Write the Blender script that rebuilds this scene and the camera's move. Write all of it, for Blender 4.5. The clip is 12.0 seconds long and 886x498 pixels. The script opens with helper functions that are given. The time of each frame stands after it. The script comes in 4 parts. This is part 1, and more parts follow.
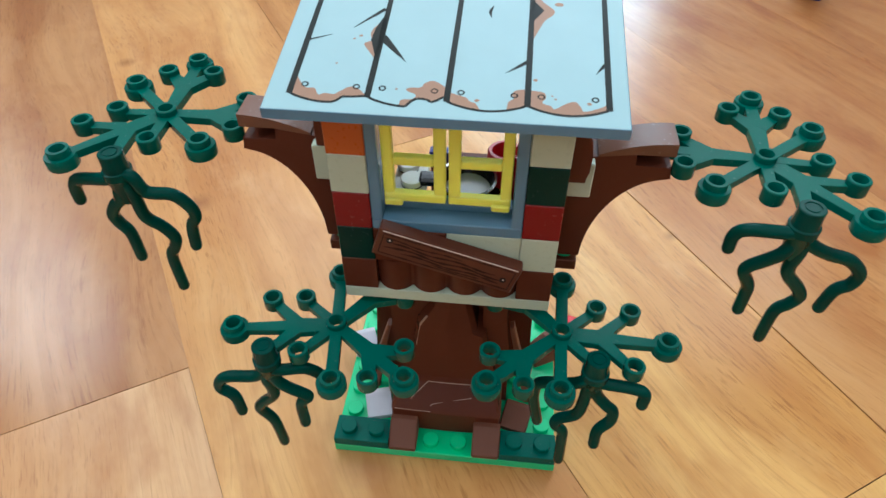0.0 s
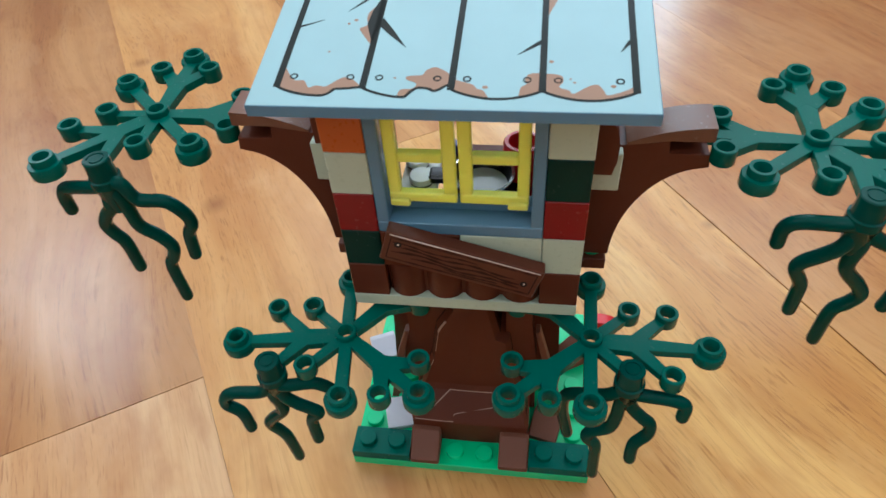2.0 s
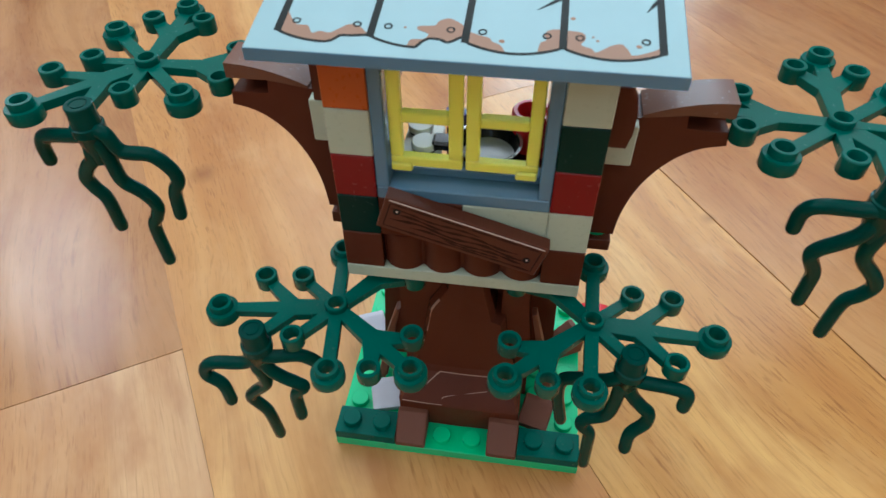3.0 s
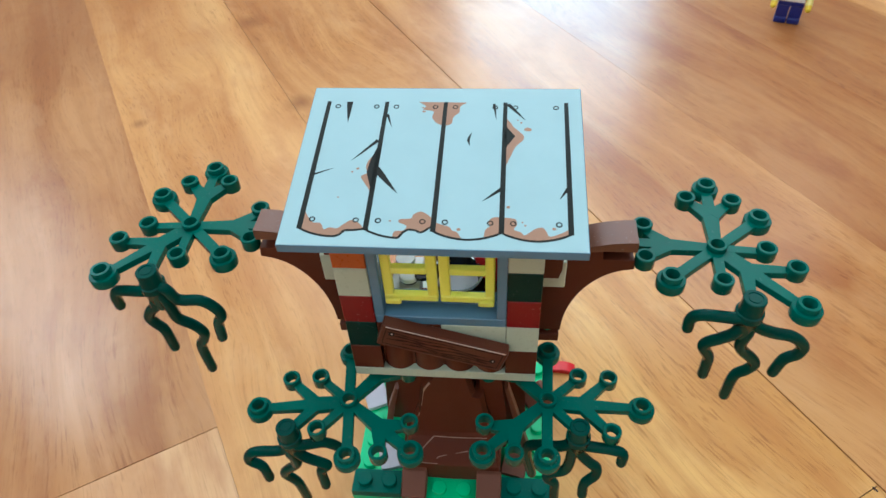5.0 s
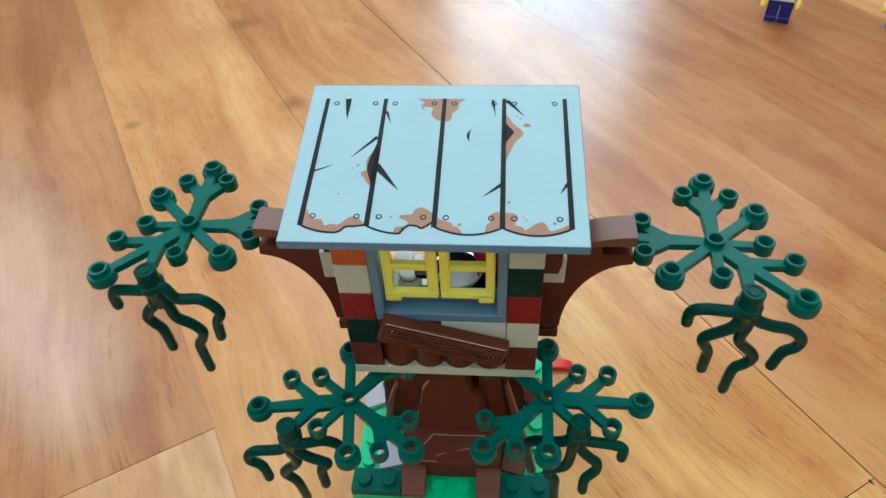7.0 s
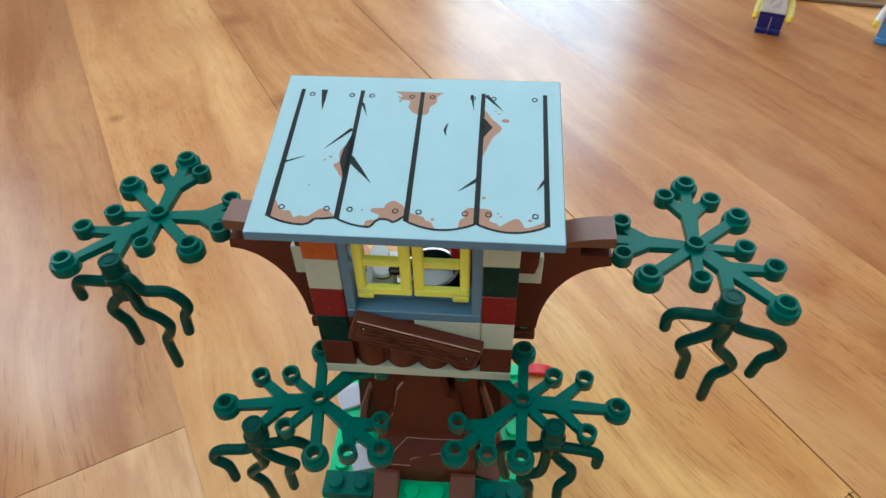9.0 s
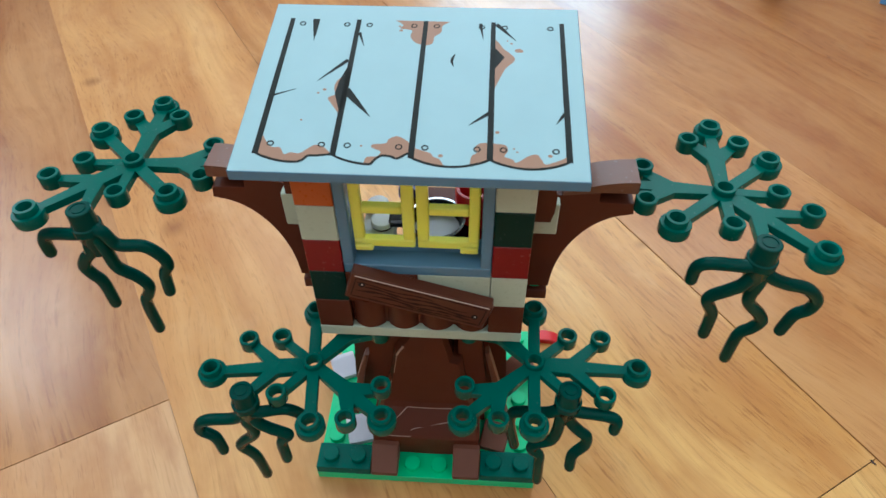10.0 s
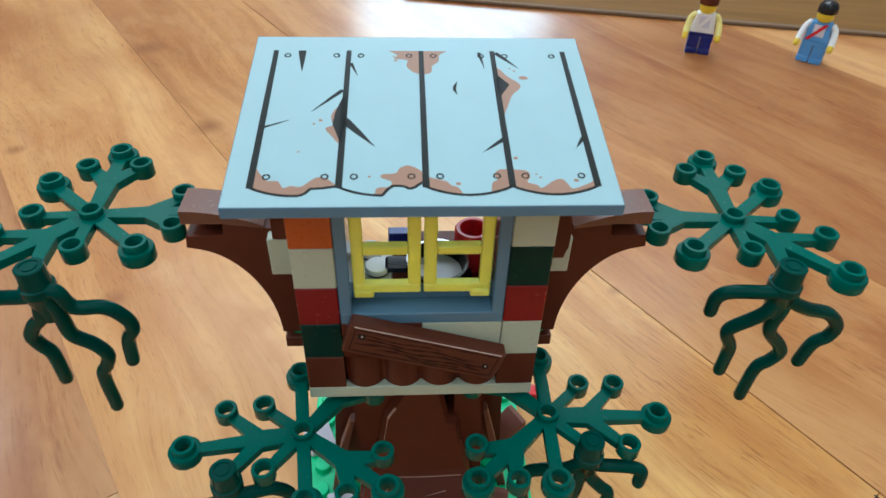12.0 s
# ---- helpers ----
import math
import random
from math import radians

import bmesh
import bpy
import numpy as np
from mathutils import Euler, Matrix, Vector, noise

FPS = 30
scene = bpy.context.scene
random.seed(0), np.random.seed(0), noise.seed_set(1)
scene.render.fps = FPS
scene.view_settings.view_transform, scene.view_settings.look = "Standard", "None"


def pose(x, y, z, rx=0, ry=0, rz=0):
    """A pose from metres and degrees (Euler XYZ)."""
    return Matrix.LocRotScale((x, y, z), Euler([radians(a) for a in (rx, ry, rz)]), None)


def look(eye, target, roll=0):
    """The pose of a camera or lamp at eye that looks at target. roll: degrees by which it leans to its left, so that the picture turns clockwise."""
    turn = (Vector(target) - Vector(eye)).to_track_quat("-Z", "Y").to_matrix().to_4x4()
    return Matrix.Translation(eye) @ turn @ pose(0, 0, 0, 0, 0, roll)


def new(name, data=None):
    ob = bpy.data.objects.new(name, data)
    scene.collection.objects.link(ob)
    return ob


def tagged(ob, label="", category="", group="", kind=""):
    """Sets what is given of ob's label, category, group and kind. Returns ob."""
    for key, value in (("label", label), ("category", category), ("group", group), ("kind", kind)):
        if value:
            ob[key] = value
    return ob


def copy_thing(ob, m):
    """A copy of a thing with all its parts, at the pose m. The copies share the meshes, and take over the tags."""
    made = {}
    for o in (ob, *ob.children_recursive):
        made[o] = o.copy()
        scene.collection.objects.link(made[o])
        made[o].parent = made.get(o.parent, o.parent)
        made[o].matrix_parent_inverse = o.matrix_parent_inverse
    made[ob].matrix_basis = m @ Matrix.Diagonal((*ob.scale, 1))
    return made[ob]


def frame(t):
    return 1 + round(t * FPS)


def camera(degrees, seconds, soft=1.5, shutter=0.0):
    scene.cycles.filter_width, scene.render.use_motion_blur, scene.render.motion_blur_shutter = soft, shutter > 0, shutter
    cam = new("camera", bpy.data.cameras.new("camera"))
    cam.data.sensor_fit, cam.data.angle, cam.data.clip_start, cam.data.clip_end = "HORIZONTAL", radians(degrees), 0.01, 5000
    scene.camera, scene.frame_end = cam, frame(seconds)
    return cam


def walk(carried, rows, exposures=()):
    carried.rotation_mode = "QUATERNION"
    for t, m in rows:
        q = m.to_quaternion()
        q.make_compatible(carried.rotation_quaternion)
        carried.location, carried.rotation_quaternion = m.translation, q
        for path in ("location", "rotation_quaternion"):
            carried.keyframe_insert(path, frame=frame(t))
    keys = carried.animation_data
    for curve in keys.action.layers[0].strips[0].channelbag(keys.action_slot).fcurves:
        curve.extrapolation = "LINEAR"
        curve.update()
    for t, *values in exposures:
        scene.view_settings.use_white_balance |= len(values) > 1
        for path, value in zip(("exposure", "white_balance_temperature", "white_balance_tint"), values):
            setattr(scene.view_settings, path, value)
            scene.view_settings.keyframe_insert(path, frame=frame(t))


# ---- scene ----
cam = camera(67.08, 12.0)
cam.data.dof.use_dof, cam.data.dof.focus_distance, cam.data.dof.aperture_fstop = True, 0.175, 50.0
PATH = [
    (0, (0.01097, -0.09576, 0.18112), (-0.00499, 0.04613, 0.04107), -0.18),
    (0.5, (0.01506, -0.08799, 0.16706), (0.00046, 0.05029, 0.02331), -0.21),
    (1, (0.00819, -0.08993, 0.17570), (-0.01628, 0.05060, 0.03551), -1.34),
    (1.5, (0.01296, -0.08928, 0.17858), (-0.01591, 0.05290, 0.04092), -3.49),
    (2, (0.01365, -0.08440, 0.17412), (-0.01204, 0.05405, 0.03209), -4.66),
    (2.5, (0.00750, -0.08485, 0.16631), (-0.01278, 0.05280, 0.02264), 0.07),
    (2.7, (0.00951, -0.08319, 0.16540), (-0.01079, 0.05404, 0.02133), -0.14),
    (4.3, (0.01149, -0.08524, 0.17974), (-0.01258, 0.05794, 0.04219), -2.92),
    (4.5, (0.01306, -0.08392, 0.18335), (-0.00430, 0.05935, 0.04489), -1.91),
    (5, (0.01528, -0.09397, 0.21170), (-0.00332, 0.04681, 0.07086), -3.72),
    (5.5, (0.00792, -0.09436, 0.20535), (-0.00328, 0.03966, 0.05732), -1.23),
    (6, (0.00514, -0.09741, 0.20948), (-0.01430, 0.04002, 0.06548), -4.85),
    (6.5, (0.01017, -0.09579, 0.21126), (-0.00928, 0.04518, 0.07072), -4.83),
    (7, (0.01335, -0.09521, 0.21090), (-0.00276, 0.04623, 0.07043), -3.44),
    (7.2, (0.01532, -0.09478, 0.21063), (-0.00376, 0.04513, 0.06899), -4.31),
    (8.8, (0.01657, -0.09333, 0.20506), (0.00283, 0.04869, 0.06491), -1.48),
    (9, (0.01713, -0.09378, 0.20639), (0.00340, 0.04933, 0.06735), -1.33),
    (9.5, (0.02013, -0.09086, 0.20324), (0.00733, 0.05246, 0.06434), -1.84),
    (10, (0.01253, -0.08921, 0.19120), (0.00267, 0.05046, 0.04839), -0.68),
    (10.5, (0.01007, -0.09027, 0.19100), (0.00432, 0.05371, 0.05230), 0.45),
    (11, (0.01198, -0.09166, 0.19523), (0.00229, 0.05638, 0.06110), -1.24),
    (11.5, (0.00678, -0.09019, 0.18837), (0.00116, 0.05622, 0.05224), 0.34),
    (12, (-0.00303, -0.08449, 0.17874), (0.00805, 0.06943, 0.05151), 1.98),
]
walk(cam, [(t, look(eye, target, roll)) for t, eye, target, roll in PATH], [(0, -0.10, 5680, 1), (0.6, -0.29, 5620, 1), (1.0, -0.31, 5590, 1), (2.1, -0.18, 5620, 1), (2.5, -0.26, 5620, 1), (2.7, -0.26, 5620, 1), (4.5, -0.18, 5560, 0), (5.0, -0.12, 5660, 0), (5.5, -0.15, 5620, 0), (6.0, -0.21, 5400, 0), (6.5, -0.17, 5480, 0), (7.0, -0.17, 5630, 0), (7.2, -0.17, 5640, 0), (8.8, -0.25, 5590, 0), (12, -0.22, 5550, 0)])

# ---- daylight through the windows of a closed room, with fill lamps added ----
world = bpy.data.worlds.new("world")
scene.world = world
world.use_nodes = True
wn = world.node_tree
sky = wn.nodes.new("ShaderNodeTexSky")
sky.sky_type = "NISHITA"
sky.sun_disc = False
sky.sun_elevation, sky.sun_rotation = radians(42), radians(200)
wn.nodes["Background"].inputs["Strength"].default_value = 0.12
wn.links.new(sky.outputs[0], wn.nodes["Background"].inputs["Color"])


def window_light(name, eye, target, w, h, watts, color):
    d = bpy.data.lights.new(name, "AREA")
    d.shape, d.size, d.size_y, d.energy, d.color = "RECTANGLE", w, h, watts, color
    ob = new(name, d)
    ob.matrix_world = look(eye, target)
    return ob


window_light("window_light_north", (0.14, 1.82, 0.72), (0.14, 0, 0.72), 0.54, 0.95, 18, (0.70, 0.88, 1.0))
window_light("window_light_north_high", (0.10, 1.82, 1.82), (0.10, 0, 1.5), 2.2, 0.8, 27, (0.99, 0.98, 1.0))
window_light("window_light_west", (-1.62, 1.33, 1.67), (0, 1.33, 1.67), 0.56, 0.95, 20, (0.88, 0.94, 1.0))
# west_high, east and south lamps are added fill, with no known windows there
window_light("fill_light_west_high", (-1.62, -0.25, 1.75), (0, -0.25, 1.85), 1.3, 0.95, 16, (0.96, 0.98, 1.0))
window_light("fill_light_east", (1.62, -0.1, 1.75), (0, -0.1, 1.85), 1.3, 0.95, 13, (0.99, 0.99, 0.97))
window_light("fill_light_south", (-0.4, -1.82, 1.7), (-0.4, -0.72, 2.9), 1.5, 0.9, 33, (0.98, 0.98, 1.0))

# ---- materials ----


def node_mat(name):
    m = bpy.data.materials.new(name)
    m.use_nodes = True
    nt = m.node_tree
    return m, nt, nt.nodes["Principled BSDF"]


def mapped(nt, kind="Object", scale=(1, 1, 1)):
    tc = nt.nodes.new("ShaderNodeTexCoord")
    mp = nt.nodes.new("ShaderNodeMapping")
    mp.inputs["Scale"].default_value = scale
    nt.links.new(tc.outputs[kind], mp.inputs["Vector"])
    return mp.outputs[0]


def noise_tex(nt, vec, scale, detail=4.0, rough=0.55):
    n = nt.nodes.new("ShaderNodeTexNoise")
    n.inputs["Scale"].default_value, n.inputs["Detail"].default_value, n.inputs["Roughness"].default_value = scale, detail, rough
    nt.links.new(vec, n.inputs["Vector"])
    return n.outputs["Fac"]


def span(nt, value, lo, hi, a=0.0, b=1.0):
    n = nt.nodes.new("ShaderNodeMapRange")
    for k, v in enumerate((lo, hi, a, b)):
        n.inputs[k + 1].default_value = v
    nt.links.new(value, n.inputs[0])
    return n.outputs[0]


def ramp(nt, value, stops):
    n = nt.nodes.new("ShaderNodeValToRGB")
    while len(n.color_ramp.elements) < len(stops):
        n.color_ramp.elements.new(0.5)
    for e, (p, c) in zip(n.color_ramp.elements, stops):
        e.position, e.color = p, (*c, 1)
    nt.links.new(value, n.inputs[0])
    return n.outputs[0]


def mixed(nt, fac, a, b, mode="MIX"):
    n = nt.nodes.new("ShaderNodeMix")
    n.data_type, n.blend_type = "RGBA", mode
    for k, v in ((0, fac), (6, a), (7, b)):
        if isinstance(v, (int, float)):
            n.inputs[k].default_value = v
        elif isinstance(v, tuple):
            n.inputs[k].default_value = (*v, 1)
        else:
            nt.links.new(v, n.inputs[k])
    return n.outputs[2]


def bump(nt, bsdf, height, strength, dist):
    n = nt.nodes.new("ShaderNodeBump")
    n.inputs["Strength"].default_value, n.inputs["Distance"].default_value = strength, dist
    nt.links.new(height, n.inputs["Height"])
    nt.links.new(n.outputs[0], bsdf.inputs["Normal"])


def plastic(name, color, rough=0.28, wear=0.02, gloss=0.45):
    """Moulded plastic: even colour, faint clouding, fine scratches in the gloss."""
    m, nt, b = node_mat(name)
    vec = mapped(nt)
    cloud = noise_tex(nt, vec, 90.0, 3.0)
    fine = noise_tex(nt, vec, 900.0, 3.0)
    dark = tuple(c * (1 - wear) for c in color)
    lite = tuple(min(1, c * (1 + wear) + 0.002) for c in color)
    nt.links.new(ramp(nt, cloud, [(0.3, dark), (0.7, lite)]), b.inputs["Base Color"])
    nt.links.new(span(nt, fine, 0.3, 0.75, rough - 0.012, rough + 0.02), b.inputs["Roughness"])
    b.inputs["IOR"].default_value = 1.48
    b.inputs["Specular IOR Level"].default_value = gloss
    return m


DARK_GREEN = plastic("dark_green_plastic", (0.003, 0.104, 0.077), 0.26, gloss=0.13)
VINE_GREEN = plastic("glossy_dark_green_plastic", (0.0004, 0.050, 0.038), 0.2, gloss=0.1)
BRICK_GREEN = plastic("deep_green_plastic", (0.0015, 0.028, 0.021), 0.26, gloss=0.12)
BROWN = plastic("red_brown_plastic", (0.104, 0.0265, 0.0130), 0.24, gloss=0.12)
# matte slope brown, lightened for the light that tiles and roots catch
LIT_SLOPE_BROWN = plastic("matte_lit_red_brown_plastic", (0.150, 0.052, 0.029), 0.5, gloss=0.3)
CAP_SHEEN_BROWN = plastic("sheen_lit_red_brown_plastic", (0.165, 0.068, 0.040), 0.26, gloss=0.3)
BOARD_BROWN = plastic("board_brown_plastic", (0.104, 0.029, 0.015), 0.3, gloss=0.25)
TAN = plastic("tan_plastic", (0.485, 0.545, 0.42), 0.28, 0.015, 0.3)
RED = plastic("dark_red_plastic", (0.21, 0.004, 0.007), 0.26, gloss=0.25)
ORANGE = plastic("dark_orange_plastic", (0.50, 0.105, 0.016), 0.28, gloss=0.28)
SAND_BLUE = plastic("sand_blue_plastic", (0.105, 0.215, 0.315), 0.16, 0.02)
ROOF_BLUE = plastic("pale_blue_print", (0.36, 0.525, 0.555), 0.36, 0.02, 0.25)
YELLOW = plastic("yellow_plastic", (1.0, 0.97, 0.13), 0.3, 0.0, 0.3)
sash = YELLOW.node_tree.nodes["Principled BSDF"].inputs
sash["Subsurface Weight"].default_value, sash["Subsurface Scale"].default_value = 0.5, 0.003
sash["Subsurface Radius"].default_value = (1.0, 0.9, 0.3)
GREEN = plastic("green_plastic", (0.035, 0.57, 0.23), 0.2)
GREY = plastic("light_grey_plastic", (0.62, 0.61, 0.67), 0.3, 0.05)
BLACK = plastic("black_plastic", (0.012, 0.012, 0.014), 0.16)
WHITE = plastic("white_plastic", (0.80, 0.80, 0.76), 0.3, 0.04)
CREAM = plastic("cream_plastic", (0.97, 0.955, 0.86), 0.3, 0.04)
BRIGHT_RED = plastic("bright_red_plastic", (0.60, 0.014, 0.022), 0.25)
NAVY = plastic("navy_plastic", (0.008, 0.018, 0.17), 0.3)
SKY_BLUE = plastic("medium_blue_plastic", (0.10, 0.30, 0.62), 0.3)
SKIN_YELLOW = plastic("figure_yellow_plastic", (0.78, 0.56, 0.03), 0.3)
SKIN_PALE = plastic("pale_yellow_plastic", (0.80, 0.70, 0.22), 0.3)
INK = plastic("printed_dark_ink", (0.016, 0.018, 0.016), 0.45, gloss=0.12)
RUST = plastic("printed_rust_ink", (0.36, 0.205, 0.135), 0.4, gloss=0.2)
SILVER = plastic("silver_plastic", (0.55, 0.56, 0.58), 0.22, 0.04)
SILVER.node_tree.nodes["Principled BSDF"].inputs["Metallic"].default_value = 0.75
PAN_GREY = plastic("pale_grey_pan", (0.66, 0.69, 0.73), 0.25, 0.06)
GRAIN_INK = plastic("printed_brown_ink", (0.030, 0.0095, 0.0065), 0.4, gloss=0.15)
NAIL = plastic("printed_grey_ink", (0.008, 0.008, 0.009), 0.4, gloss=0.2)
EDGE = plastic("pale_edge_glint", (0.78, 0.70, 0.64), 0.3)
HIGHLIGHT = plastic("pale_brown_highlight", (0.46, 0.30, 0.22), 0.35)


HEART_SHADE, KNOT = (0.34, 0.138, 0.042), (0.19, 0.065, 0.022)


def floor_wood():
    m, nt, b = node_mat("varnished_floor_wood")
    info = nt.nodes.new("ShaderNodeObjectInfo")
    tc = nt.nodes.new("ShaderNodeTexCoord")
    shift = nt.nodes.new("ShaderNodeVectorMath")
    shift.operation = "MULTIPLY_ADD"
    nt.links.new(info.outputs["Random"], shift.inputs[0])
    shift.inputs[1].default_value = (7.0, 3.0, 5.0)
    nt.links.new(tc.outputs["Object"], shift.inputs[2])

    def stretched(sx, sy):
        mp = nt.nodes.new("ShaderNodeMapping")
        mp.inputs["Scale"].default_value = (sx, sy, 1)
        nt.links.new(shift.outputs[0], mp.inputs["Vector"])
        return mp.outputs[0]

    warp = nt.nodes.new("ShaderNodeTexNoise")
    warp.inputs["Scale"].default_value, warp.inputs["Detail"].default_value = 1.0, 2.0
    nt.links.new(stretched(4.5, 13.0), warp.inputs["Vector"])
    bent = nt.nodes.new("ShaderNodeVectorMath")
    bent.operation = "MULTIPLY_ADD"
    nt.links.new(warp.outputs["Color"], bent.inputs[0])
    bent.inputs[1].default_value = (0.0, 0.06, 0.0)
    nt.links.new(shift.outputs[0], bent.inputs[2])

    def wavy(sx, sy):
        mp = nt.nodes.new("ShaderNodeMapping")
        mp.inputs["Scale"].default_value = (sx, sy, 1)
        nt.links.new(bent.outputs[0], mp.inputs["Vector"])
        return mp.outputs[0]

    broad = noise_tex(nt, wavy(4.0, 24.0), 1.0, 3.0, 0.5)
    band = noise_tex(nt, wavy(3.0, 78.0), 1.0, 3.0, 0.55)
    grain = noise_tex(nt, wavy(7.0, 300.0), 1.0, 4.0, 0.65)
    fibre = noise_tex(nt, wavy(66.0, 900.0), 1.0, 3.0, 0.6)
    cloud = noise_tex(nt, stretched(13.0, 20.0), 1.0, 3.0)
    blotch = noise_tex(nt, wavy(22.0, 46.0), 1.0, 4.0, 0.6)
    swirl = noise_tex(nt, stretched(17.0, 34.0), 1.0, 5.0, 0.62)
    col = ramp(nt, broad, [(0.30, (0.40, 0.175, 0.056)), (0.44, (0.52, 0.270, 0.100)), (0.56, (0.60, 0.345, 0.142)), (0.70, (0.68, 0.435, 0.205))])
    col = mixed(nt, span(nt, band, 0.48, 0.68, 0.0, 0.48), col, (0.36, 0.145, 0.046))
    col = mixed(nt, span(nt, band, 0.47, 0.30, 0.0, 0.40), col, (0.68, 0.44, 0.215))
    col = mixed(nt, span(nt, grain, 0.48, 0.72, 0.0, 0.24), col, (0.31, 0.125, 0.044))
    worn = span(nt, cloud, 0.62, 0.38, 0.15, 1.0)
    dashes = nt.nodes.new("ShaderNodeMath")
    dashes.operation = "MULTIPLY"
    nt.links.new(span(nt, fibre, 0.55, 0.72, 0.0, 0.55), dashes.inputs[0])
    nt.links.new(worn, dashes.inputs[1])
    col = mixed(nt, dashes.outputs[0], col, (0.23, 0.090, 0.032))
    pore = noise_tex(nt, wavy(135.0, 1100.0), 1.0, 2.0, 0.55)
    short = nt.nodes.new("ShaderNodeMath")
    short.operation = "MULTIPLY"
    nt.links.new(span(nt, pore, 0.56, 0.70, 0.0, 0.6), short.inputs[0])
    nt.links.new(span(nt, broad, 0.60, 0.42, 0.12, 1.0), short.inputs[1])
    col = mixed(nt, short.outputs[0], col, (0.25, 0.095, 0.032))
    col = mixed(nt, span(nt, cloud, 0.42, 0.75, 0.0, 0.40), col, (0.62, 0.365, 0.165))
    col = mixed(nt, span(nt, blotch, 0.53, 0.72, 0.0, 0.50), col, (0.36, 0.145, 0.050))
    col = mixed(nt, span(nt, swirl, 0.54, 0.70, 0.0, 0.42), col, (0.66, 0.43, 0.225))
    col = mixed(nt, span(nt, swirl, 0.46, 0.30, 0.0, 0.42), col, (0.42, 0.180, 0.062))
    # reddish heartwood patches and dark knots in the boards; heartwood also paints far-floor shade
    where = nt.nodes.new("ShaderNodeNewGeometry")
    for kx, ky, size, deep, tint in (
        (-0.310, 0.300, 0.085, 0.62, HEART_SHADE), (-0.195, 0.315, 0.055, 0.50, HEART_SHADE), (-0.265, 0.375, 0.075, 0.60, HEART_SHADE), (-0.350, 0.400, 0.080, 0.6, HEART_SHADE), (0.215, 0.345, 0.070, 0.40, HEART_SHADE),
        (-0.113, 0.104, 0.007, 0.62, KNOT), (-0.168, 0.338, 0.013, 0.62, KNOT), (-0.108, 0.235, 0.011, 0.62, KNOT), (-0.196, 0.213, 0.006, 0.62, KNOT), (0.079, 0.105, 0.0035, 0.62, KNOT),
    ):
        off = nt.nodes.new("ShaderNodeVectorMath")
        off.operation = "MULTIPLY_ADD"
        nt.links.new(warp.outputs["Color"], off.inputs[0])
        off.inputs[1].default_value = (size * 0.8, size * 0.8, 0.0)
        nt.links.new(where.outputs["Position"], off.inputs[2])
        far = nt.nodes.new("ShaderNodeVectorMath")
        far.operation = "DISTANCE"
        nt.links.new(off.outputs[0], far.inputs[0])
        far.inputs[1].default_value = (kx + size * 0.4, ky + size * 0.4, 0.0)
        col = mixed(nt, span(nt, far.outputs["Value"], 0.0, size, deep, 0.0), col, tint)
    col = mixed(nt, 1.0, col, info.outputs["Color"], "MULTIPLY")
    nt.links.new(col, b.inputs["Base Color"])
    nt.links.new(span(nt, cloud, 0.3, 0.7, 0.36, 0.48), b.inputs["Roughness"])
    b.inputs["Specular IOR Level"].default_value = 0.08
    b.inputs["Coat Weight"].default_value = 0.5
    nt.links.new(span(nt, cloud, 0.3, 0.7, 0.17, 0.26), b.inputs["Coat Roughness"])
    bump(nt, b, grain, 0.12, 0.0006)
    return m


def plain_wood(name, dark, lite, rough, along=(1.5, 1.5, 16.0)):
    m, nt, b = node_mat(name)
    vec = mapped(nt, scale=along)
    g = noise_tex(nt, vec, 4.0, 6.0, 0.6)
    c = noise_tex(nt, mapped(nt), 5.0, 3.0)
    col = mixed(nt, span(nt, c, 0.35, 0.7, 0.0, 0.5), ramp(nt, g, [(0.3, dark), (0.7, lite)]), dark)
    nt.links.new(col, b.inputs["Base Color"])
    b.inputs["Roughness"].default_value = rough
    bump(nt, b, g, 0.15, 0.001)
    return m


def paint(name, color, rough=0.85):
    m, nt, b = node_mat(name)
    c = noise_tex(nt, mapped(nt), 3.0, 5.0)
    f = noise_tex(nt, mapped(nt), 160.0, 3.0)
    nt.links.new(ramp(nt, c, [(0.3, tuple(v * 0.94 for v in color)), (0.7, color)]), b.inputs["Base Color"])
    b.inputs["Roughness"].default_value = rough
    bump(nt, b, f, 0.1, 0.001)
    return m


FLOOR_WOOD = floor_wood()
GAP = paint("dark_board_gap", (0.05, 0.022, 0.010))
THRESHOLD_WOOD = plain_wood("brown_threshold_wood", (0.15, 0.070, 0.014), (0.24, 0.115, 0.03), 0.85, (2.0, 22.0, 2.0))
THRESHOLD_WOOD.node_tree.nodes["Principled BSDF"].inputs["Specular IOR Level"].default_value = 0.15
WALL_PAINT = paint("beige_wall_paint", (0.44, 0.41, 0.37))
CEILING_PAINT = paint("white_ceiling_paint", (0.88, 0.88, 0.87))
FRAME_WHITE = paint("white_window_paint", (0.8, 0.8, 0.78), 0.4)
STRIP = paint("pale_edging_strip", (0.20, 0.13, 0.08), 0.8)
STRIP.node_tree.nodes["Principled BSDF"].inputs["Specular IOR Level"].default_value = 0.1
SHOE_BLACK = paint("black_shoe_leather", (0.014, 0.015, 0.018), 0.38)
SHOE_SOLE = paint("dark_rubber_sole", (0.055, 0.06, 0.065), 0.6)
LACE = paint("pale_lace_cord", (0.58, 0.66, 0.66), 0.8)

# ---- mesh helpers: model shapes are given in millimetres ----
MM = 0.001


